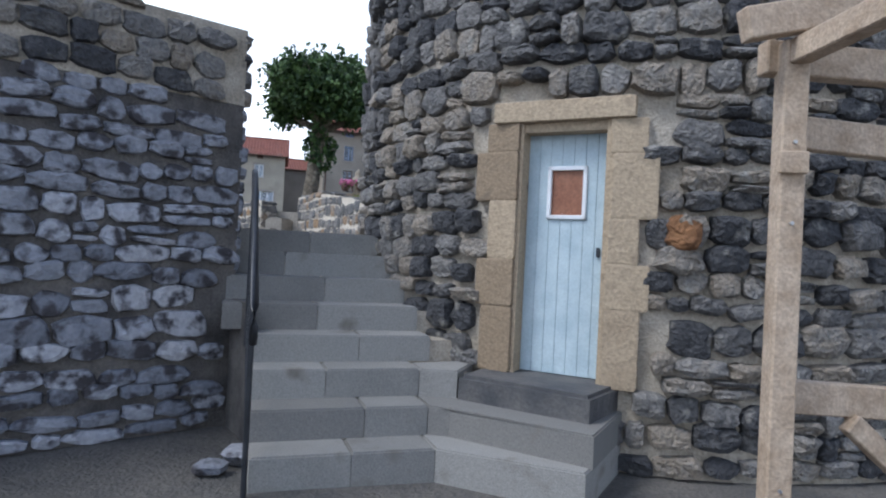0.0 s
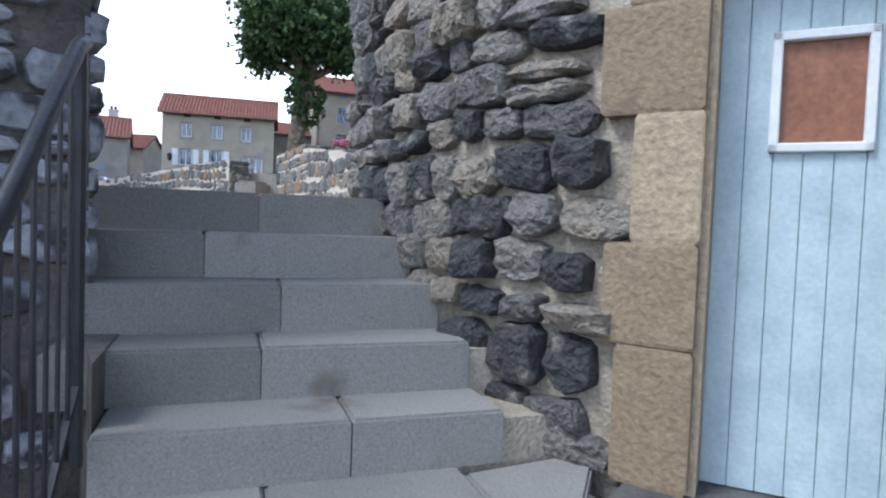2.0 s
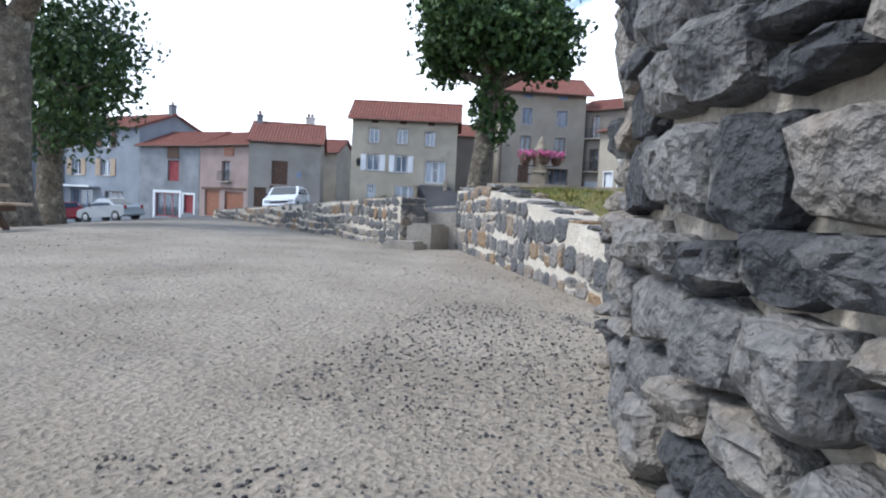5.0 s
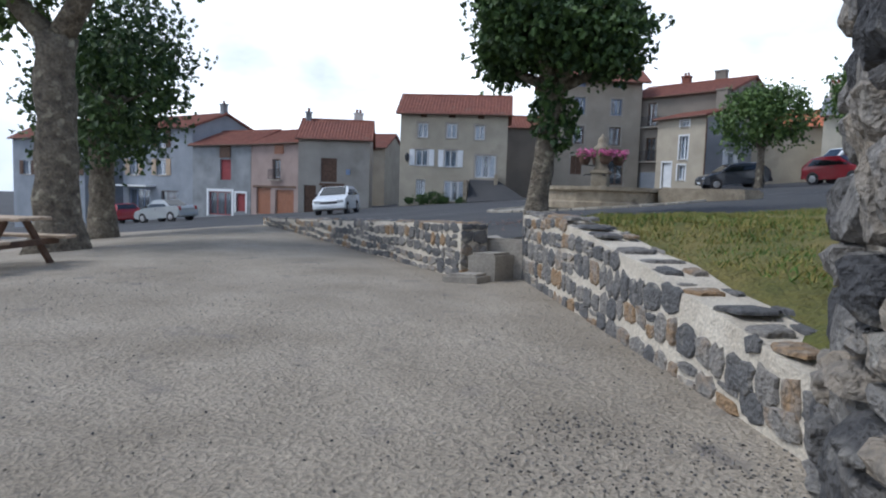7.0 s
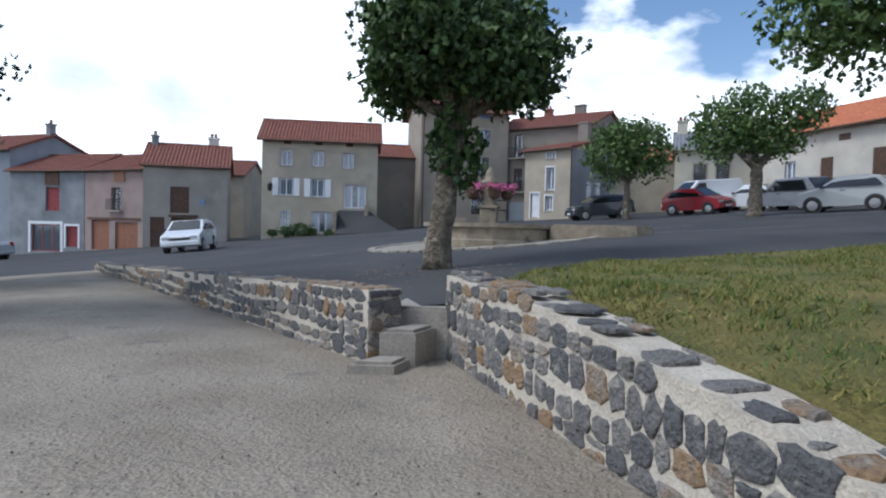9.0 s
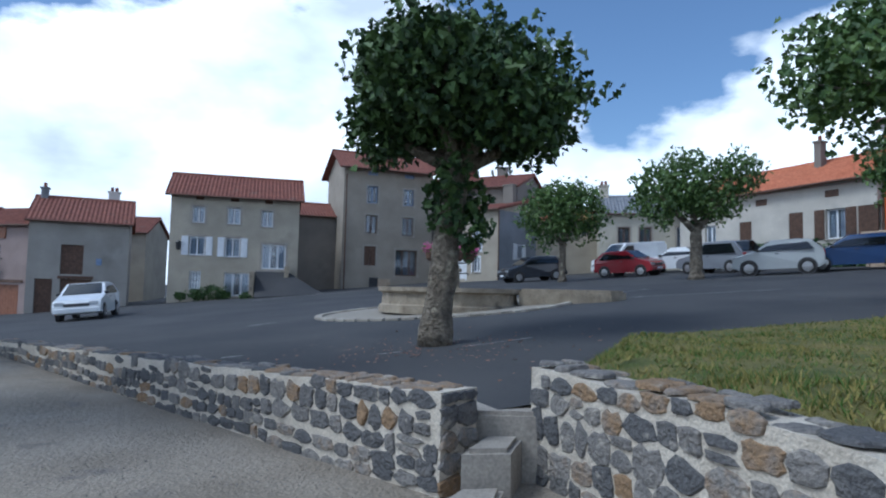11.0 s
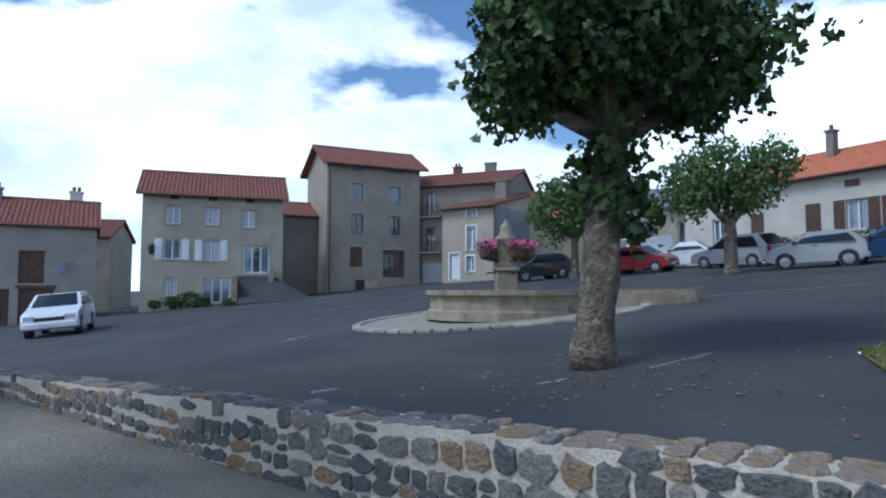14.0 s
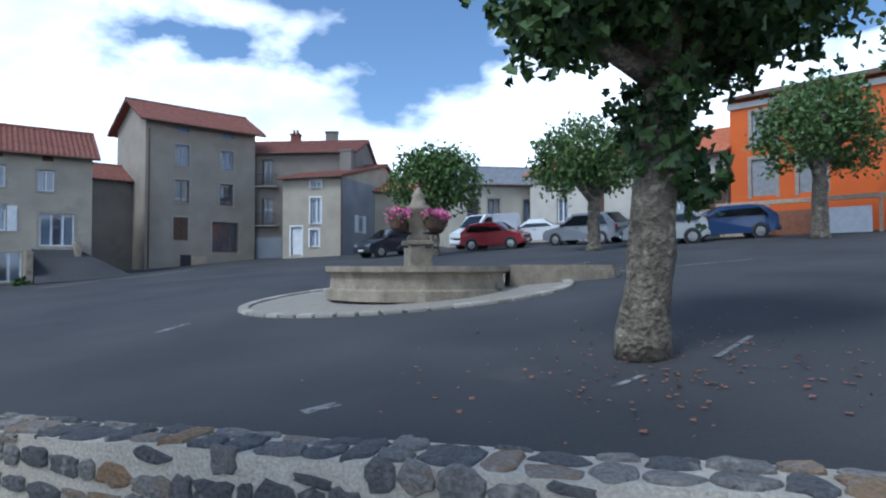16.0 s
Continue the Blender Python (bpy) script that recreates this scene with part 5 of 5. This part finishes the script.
# ---- fountain ----
def fountain():
    fx, fy = -5.6, 27.05
    z = road_z(fx, fy)
    pl = thing("fountain_platform", pose(fx, fy, z + 0.02, math.degrees(math.atan(0.042)), -math.degrees(math.atan(0.0833)), 0), "low rounded platform of pale cobbles with a stone kerb", "kerb", kind="structure")
    poly = [(3.5 * math.cos(t) * (1.05 if math.cos(t) < 0 else 0.95), 3.0 * math.sin(t)) for t in np.linspace(0, 2 * math.pi, 28, endpoint=False)]
    part("platform_bed", prism(bmesh.new(), [(x * 0.97, y * 0.97) for x, y in poly], -0.6, 0.0), M_COBBLE, pl)
    me = finish(boxm(-0.5, 0.5, -0.5, 0.5, -1, 0.0, 0.05), "kerb_stone", M_COBBLE)
    for i in range(56):
        t0 = 2 * math.pi * i / 56
        x, y = 3.5 * math.cos(t0) * (1.05 if math.cos(t0) < 0 else 0.95), 3.0 * math.sin(t0)
        ob = new("kerb_stone", me)
        ob.parent = pl
        ob.matrix_local = pose(x, y, 0.04, 0, 0, math.degrees(math.atan2(3.0 * math.cos(t0), -3.5 * math.sin(t0)))) @ Matrix.Diagonal((0.34, 0.22, 0.5, 1))
    ft = thing("fountain", pose(fx, fy, z), "old round-fronted stone fountain basin with a carved column", "fountain")
    n = 16
    bm = bmesh.new()

    def ringv(r, zz):
        return [bm.verts.new((r * math.cos(2 * math.pi * (i + 0.5) / n), r * math.sin(2 * math.pi * (i + 0.5) / n), zz)) for i in range(n)]
    rs = [ringv(*q) for q in ((2.0, -0.1), (2.0, 0.1), (1.92, 0.14), (1.90, 0.43), (2.02, 0.48), (2.02, 0.59), (1.72, 0.59), (1.69, 0.3), (0.05, 0.3))]
    for a, b in zip(rs, rs[1:]):
        for i in range(n):
            bm.faces.new((a[i], a[(i + 1) % n], b[(i + 1) % n], b[i]))
    part("basin", bm, M_FOUNT, ft)
    part("water", prism(bmesh.new(), [(1.70 * math.cos(2 * math.pi * (i + 0.5) / n), 1.70 * math.sin(2 * math.pi * (i + 0.5) / n)) for i in range(n)], 0.31, 0.5), M_WATER, ft)
    bm = boxm(-0.26, 0.26, -0.26, 0.26, 0.3, 1.05, 0.02)
    box(bm, -0.31, 0.31, -0.31, 0.31, 1.05, 1.15, 0.02)
    part("pedestal", bm, M_FOUNT, ft)
    part("column", lathe(bmesh.new(), [(0.24, 1.14), (0.26, 1.2), (0.2, 1.28), (0.19, 1.75), (0.27, 1.82), (0.27, 1.9), (0.17, 1.96), (0.13, 2.1), (0.14, 2.16), (0.06, 2.26), (0.02, 2.34)], 16), M_FOUNT, ft, smooth=True)
    for a in (0.4, 1.97, 3.54, 5.11):
        c, s = math.cos(a), math.sin(a)
        part("spout", tube(bmesh.new(), [(0.2 * c, 0.2 * s, 1.0), (0.5 * c, 0.5 * s, 1.02), (0.56 * c, 0.56 * s, 0.97)], 0.02, 6), M_IRON, ft)
        part("bracket", tube(bmesh.new(), [(0.15 * c, 0.15 * s, 1.3), (0.52 * c, 0.52 * s, 1.32)], 0.02, 6), M_IRON, ft)
        pot = thing("flower_basket", pose(fx + 0.55 * c, fy + 0.55 * s, z + 1.33), "hanging basket of pink geraniums on the fountain column", "flower basket", group="flower baskets")
        part("pot", lathe(bmesh.new(), [(0.1, 0.0), (0.17, 0.08), (0.2, 0.26), (0.18, 0.26)], 12), M_BROWNW, pot)
        rn = random.Random(int(a * 100))
        tagged(part("foliage", leaf_cloud(bmesh.new(), [((0, 0, 0.3), (0.24, 0.24, 0.15))], 90, 0.09, rn), M_LEAF, pot), kind="stuff")
        tagged(part("flower", leaf_cloud(bmesh.new(), [((0, 0, 0.36), (0.26, 0.26, 0.15))], 210, 0.075, rn, 0), M_PINK, pot), kind="stuff")
    bk = thing("low_stone_wall", pose(fx + 3.3, fy - 0.5, road_z(fx + 3.3, fy - 0.5)), "low rounded stone kerb wall beside the fountain", "kerb", kind="structure")
    part("kerb_wall", prism(bmesh.new(), [(-1.4, -0.2), (1.0, -0.5), (1.5, 0.0), (1.1, 0.5), (-1.3, 0.35)], -0.3, 0.36, 0.06), M_FOUNT, bk)


fountain()


# ---- cars ----
def car(label, x, y, yaw, paint, length=3.9, height=1.45, shape="hatch", z=None):
    zz = road_z(x, y)
    nx, ny = 0.0833, 0.042
    fwd = Vector((math.cos(radians(yaw)), math.sin(radians(yaw))))
    slope = fwd.x * nx + fwd.y * ny
    cross = -fwd.y * nx + fwd.x * ny
    c = thing("car", pose(x, y, zz, 0, 0, yaw) @ pose(0, 0, 0, math.degrees(math.atan(cross)), -math.degrees(math.atan(slope)), 0), label, "car", group="parked cars")
    L, W = length / 2, 0.84
    if shape == "van":
        prof = [(-L, 0.35), (-L, 1.75), (-L + 0.15, 1.92), (L * 0.32, 1.92), (L * 0.66, 1.2), (L * 0.97, 0.95), (L, 0.45)]
        win = [(L * 0.30, 1.78), (L * 0.60, 1.22), (L * 0.1, 1.22), (L * 0.1, 1.78)]
        ws = ((L * 0.34, 1.86), (L * 0.645, 1.24))
        rs = None
    elif shape == "sedan":
        prof = [(-L, 0.4), (-L, 0.82), (-L * 0.92, 0.98), (-L * 0.58, 1.02), (-L * 0.28, height), (L * 0.14, height), (L * 0.48, 0.98), (L * 0.92, 0.8), (L, 0.6), (L, 0.35)]
        win = [(-L * 0.5, 1.03), (-L * 0.25, height - 0.09), (L * 0.12, height - 0.09), (L * 0.42, 1.01)]
        ws, rs = ((L * 0.17, height - 0.03), (L * 0.46, 1.0)), ((-L * 0.31, height - 0.03), (-L * 0.56, 1.04))
    else:
        prof = [(-L, 0.4), (-L, 0.8), (-L * 0.97, 1.0), (-L * 0.72, height - 0.06), (-L * 0.45, height), (L * 0.12, height - 0.02), (L * 0.5, 0.98), (L * 0.93, 0.78), (L, 0.58), (L, 0.35)]
        win = [(-L * 0.80, 1.0), (-L * 0.66, height - 0.12), (L * 0.10, height - 0.1), (L * 0.44, 0.99)]
        ws, rs = ((L * 0.15, height - 0.05), (L * 0.48, 1.0)), ((-L * 0.75, height - 0.1), (-L * 0.95, 1.02))
    bm = bmesh.new()
    prof = prof + [(L * 0.85, 0.25), (-L * 0.85, 0.25)]
    rings = []
    for yy, k in ((-W, 0), (-W * 0.9, 1), (W * 0.9, 1), (W, 0)):
        rings.append([bm.verts.new((px, yy if pz < 1.05 else yy * (0.84 if shape != "van" else 0.94), pz + (0.03 if k and pz > 0.6 else 0))) for px, pz in prof])
    for a, b in zip(rings, rings[1:]):
        for i in range(len(prof)):
            j = (i + 1) % len(prof)
            bm.faces.new((a[i], a[j], b[j], b[i]))
    bm.faces.new(rings[0])
    bm.faces.new(rings[-1])
    body = part("body", bm, paint, c)
    for s in (-1, 1):
        b2 = bmesh.new()
        vs = [b2.verts.new((px, s * (W * (1.012 if pz < 1.05 else 0.86 if shape != "van" else 0.955)), pz)) for px, pz in win]
        r = bmesh.ops.extrude_face_region(b2, geom=[b2.faces.new(vs)])
        for v in r["geom"]:
            if isinstance(v, bmesh.types.BMVert):
                v.co.y -= s * 0.03
        part("side_window", b2, M_CARGLASS, body)
        mr = part("mirror", boxm(L * 0.38, L * 0.46, s * (W + 0.02) - 0.08, s * (W + 0.02) + 0.08, 0.98, 1.1, 0.02), M_PLASTIC_SHADE, body)
        part("headlight", boxm(L * 0.9, L + 0.012, s * 0.6 - 0.17, s * 0.6 + 0.17, 0.6, 0.74, 0.02), M_LAMP, body)
        part("tail_light", boxm(-L - 0.012, -L * 0.95, s * 0.68 - 0.1, s * 0.68 + 0.1, 0.72, 0.98, 0.02), M_TAIL, body)
        part("door_handle", boxm(-L * 0.05, L * 0.04, s * (W + 0.012) - 0.012, s * (W + 0.012) + 0.012, 0.86, 0.89), M_PLASTIC_SHADE, body)
        for wx in (-L * 0.63, L * 0.63):
            part("wheel_arch", tube(bmesh.new(), [(wx, s * (W - 0.18), 0.31), (wx, s * (W + 0.006), 0.31)], 0.36, 18), M_PLASTIC_SHADE, body)
            w = part("wheel", tube(bmesh.new(), [(wx, s * (W - 0.17), 0.3), (wx, s * (W - 0.0), 0.3), (wx, s * (W + 0.02), 0.3)], [0.3, 0.3, 0.27], 18), M_RUB, c)
            part("rim", tube(bmesh.new(), [(wx, s * (W - 0.1), 0.3), (wx, s * (W + 0.025), 0.3), (wx, s * (W + 0.04), 0.3)], [0.2, 0.2, 0.06], 12), M_RIM, w)
    for pair, nm in ((ws, "windscreen"), (rs, "rear_window")):
        if pair:
            (xa, za), (xb, zb) = pair
            b2 = bmesh.new()
            o = 0.035 if nm == "windscreen" else -0.035
            vs = [b2.verts.new(p) for p in ((xa + o * 0.5, -W * 0.72, za + 0.045), (xa + o * 0.5, W * 0.72, za + 0.045), (xb + o, W * 0.84, zb + 0.045), (xb + o, -W * 0.84, zb + 0.045))]
            r = bmesh.ops.extrude_face_region(b2, geom=[b2.faces.new(vs)])
            for v in r["geom"]:
                if isinstance(v, bmesh.types.BMVert):
                    v.co.z -= 0.04
            part(nm, b2, M_CARGLASS, body)
    for s, nm in ((1, "bumper"), (-1, "bumper")):
        part(nm, boxm(s * L - 0.1, s * L + 0.05, -W * 0.96, W * 0.96, 0.3, 0.52, 0.04), paint, body)
    part("grille", boxm(L - 0.02, L + 0.02, -0.45, 0.45, 0.56, 0.68, 0.01), M_PLASTIC_SHADE, body)
    part("number_plate", boxm(L + 0.05, L + 0.06, -0.26, 0.26, 0.38, 0.48), M_WHITE, body)
    part("number_plate", boxm(-L - 0.06, -L - 0.05, -0.26, 0.26, 0.38, 0.48), M_WHITE, body)
    return c


P_SIL, P_RED, P_WHT, P_GRY, P_DRK, P_BLU = car_paint("silver_paint", (0.36, 0.38, 0.38)), car_paint("red_paint", (0.28, 0.012, 0.02)), car_paint("white_car_paint", (0.75, 0.77, 0.78)), car_paint("grey_paint", (0.20, 0.215, 0.24)), car_paint("dark_paint", (0.03, 0.035, 0.045)), car_paint("blue_paint", (0.02, 0.05, 0.14))
car("white hatchback standing on the sloping road", -21.0, 34.6, -69, P_WHT, 3.9)
car("silver saloon parked by the lower street", -36.8, 37.2, 180, P_SIL, 4.2, shape="sedan")
car("small red hatchback parked by the lower street", -42.6, 38.0, 165, P_RED, 3.7)
car("dark estate car parked beside a small tree", -1.6, 47.4, 200, P_DRK, 3.8)
car("red hatchback parked beside a van", 3.7, 45.2, -42, P_RED, 3.5)
car("white van with a rounded roof in the car park", 4.6, 48.9, 205, P_WHT, 4.6, shape="van")
car("silver hatchback parked across the slope", 7.9, 36.6, 152, P_SIL, 3.4, 1.42)
car("dark blue hatchback parked by the ivy", 11.0, 36.4, 150, P_BLU, 4.0)
car("grey people carrier parked before the houses", 7.7, 42.6, 118, P_GRY, 4.3, 1.6)
car("white saloon parked behind the red car", 7.2, 47.6, 150, P_WHT, 4.1, shape="sedan")


# ---- bench, markings, stones, grass ----
def picnic_table():
    t = thing("picnic_table", pose(-11.0, 11.1, court_z(-11.0, 11.1), 0, 0, 25), "weathered wooden picnic table with attached benches", "picnic table")
    for i in range(5):
        part("top_board", boxm(-0.9, 0.9, -0.36 + i * 0.145, -0.225 + i * 0.145, 0.7, 0.745, 0.008), M_WOOD, t)
    for s in (-1, 1):
        part("seat_board", boxm(-0.95, 0.95, s * 0.72 - 0.14, s * 0.72 + 0.14, 0.42, 0.465, 0.008), M_WOOD, t)
        for x in (-0.62, 0.62):
            part("leg", beam(bmesh.new(), (x, s * 0.78, 0.0), (x, s * 0.2, 0.7), 0.05, 0.1), M_BROWNW, t)
    for x in (-0.67, 0.67):
        part("cross_beam", beam(bmesh.new(), (x, -0.85, 0.375), (x, 0.85, 0.375), 0.05, 0.09), M_BROWNW, t)


picnic_table()


def marking(pts, w):
    bm = bmesh.new()
    (x0, y0), (x1, y1) = pts
    d = Vector((x1 - x0, y1 - y0)).normalized()
    n = Vector((-d.y, d.x)) * w / 2
    vs = [bm.verts.new((x, y, road_z(x, y) + 0.005)) for x, y in ((x0 + n.x, y0 + n.y), (x0 - n.x, y0 - n.y), (x1 - n.x, y1 - n.y), (x1 + n.x, y1 + n.y))]
    bm.faces.new(vs)
    ob = new("road_marking", finish(bm, "road_marking", M_LINE))
    if ob.data.polygons[0].normal.z < 0:
        ob.data.flip_normals()
    tagged(ob, "worn white paint line on the asphalt", "road marking", "road markings", "structure")


for pts, w in ((((-6.3, 18.3), (-5.85, 18.5)), 0.06), (((-4.9, 18.7), (-3.9, 19.3)), 0.06), (((-8.75, 18.95), (-8.45, 19.05)), 0.14), (((-2.2, 29), (1.0, 31)), 0.12), (((-2.3, 27.6), (3.5, 27.0)), 0.12),
               (((-17.4, 43.5), (-15.6, 45.8)), 0.3), (((-15.2, 46.4), (-12.0, 50.0)), 0.3), (((-10.6, 25.0), (-10.2, 25.8)), 0.14)):
    marking(pts, w)


def scatter_stones():
    rnd = random.Random(77)
    sm = [finish(stone_shape(300 + i, power=2.2, rough=0.2), "pebble", M_GRY_O, True) for i in range(5)]
    v, f = [], []
    for _ in range(6000):
        x, y = rnd.uniform(-9, -0.6), rnd.uniform(6.6, 15)
        if rnd.random() < 0.5:
            x, y = rnd.uniform(-2.6, -0.7), rnd.uniform(6.5, 9.5)
        if not inside(x, y, COURT) or inside(x, y, LAWN):
            continue
        me = sm[rnd.randrange(5)]
        s = rnd.uniform(0.004, 0.014)
        m = Matrix.Translation((x, y, court_z(x, y))) @ Euler((rnd.uniform(-0.5, 0.5) - 1.57, rnd.uniform(-1, 1), rnd.uniform(0, 6))).to_matrix().to_4x4() @ Matrix.Diagonal((s * 1.5, s * 0.5, s, 1))
        o = len(v)
        v += [m @ q.co for q in me.vertices]
        f += [[o + i for i in p.vertices] for p in me.polygons]
    me = bpy.data.meshes.new("loose_pebbles")
    me.from_pydata(v, [], f)
    me.materials.append(M_BAS_I)
    tagged(new("loose_pebbles", me), "scattered dark pebbles and twigs on the gravel", "pebbles", kind="stuff")
    for i, (x, y, s) in enumerate(((-1.35, 4.35, 0.3), (-1.15, 4.1, 0.22), (-1.5, 4.05, 0.2))):
        ob = new("loose_rock", LIME[i])
        ob.matrix_world = Matrix.Translation((x, y, 0.05)) @ Matrix.Diagonal((s, s * 0.6, s * 0.4, 1))
        tagged(ob, "pale loose rock at the foot of the stairs", "rock", "loose rocks")


scatter_stones()


def grass():
    rnd = random.Random(5)
    v, f = [], []
    for _ in range(16000):
        x, y = rnd.uniform(-4.2, 5), rnd.uniform(9.4, 19.2)
        lush = noise.noise(Vector((x * 0.9, y * 0.9, 0))) + 0.5 * noise.noise(Vector((x * 3.1, y * 3.1, 4)))
        if rnd.random() > 0.6 + 0.7 * lush:
            continue
        for _ in range(rnd.randint(3, 8)):
            px, py = x + rnd.gauss(0, 0.035), y + rnd.gauss(0, 0.035)
            if not inside(px, py, LAWN) or (Vector((px, py)) - TOWER).length < RAD + 0.1:
                continue
            h, a = rnd.uniform(0.025, 0.07) * (1 + 0.7 * max(0.0, lush)), rnd.uniform(0, 6.28)
            w = rnd.uniform(0.005, 0.010)
            z = lawn_z(px, py) - 0.01
            lx, ly = rnd.uniform(-0.06, 0.06), rnd.uniform(-0.06, 0.06)
            o = len(v)
            v += [(px - w * math.cos(a), py - w * math.sin(a), z), (px + w * math.cos(a), py + w * math.sin(a), z), (px + lx, py + ly, z + h)]
            f.append((o, o + 1, o + 2))
    me = bpy.data.meshes.new("grass")
    me.from_pydata(v, [], f)
    me.materials.append(M_BLADE)
    tagged(new("grass", me), "thin half-dry grass on the lawn", "grass", kind="stuff")


grass()


def fallen_leaves():
    rnd = random.Random(6)
    bm = bmesh.new()
    for _ in range(260):
        a, r = rnd.uniform(0, 6.28), abs(rnd.gauss(0, 1.6)) + 0.3
        x, y = -5.6 + r * math.cos(a) + 0.3, 19.0 + r * math.sin(a) * 0.8 - 0.4
        if inside(x, y, COURT) or inside(x, y, LAWN):
            continue
        z, s = road_z(x, y) + 0.012, rnd.uniform(0.012, 0.035)
        t = rnd.uniform(0, 6.28)
        vs = [bm.verts.new((x + s * math.cos(t + k), y + s * math.sin(t + k), z + rnd.uniform(0, 0.02))) for k in (0, 1.7, 3.2, 4.8)]
        bm.faces.new(vs)
    tagged(new("fallen_leaves", finish(bm, "fallen_leaves", M_RUST)), "dry brown leaves round the foot of the tree", "leaves", kind="stuff")


fallen_leaves()
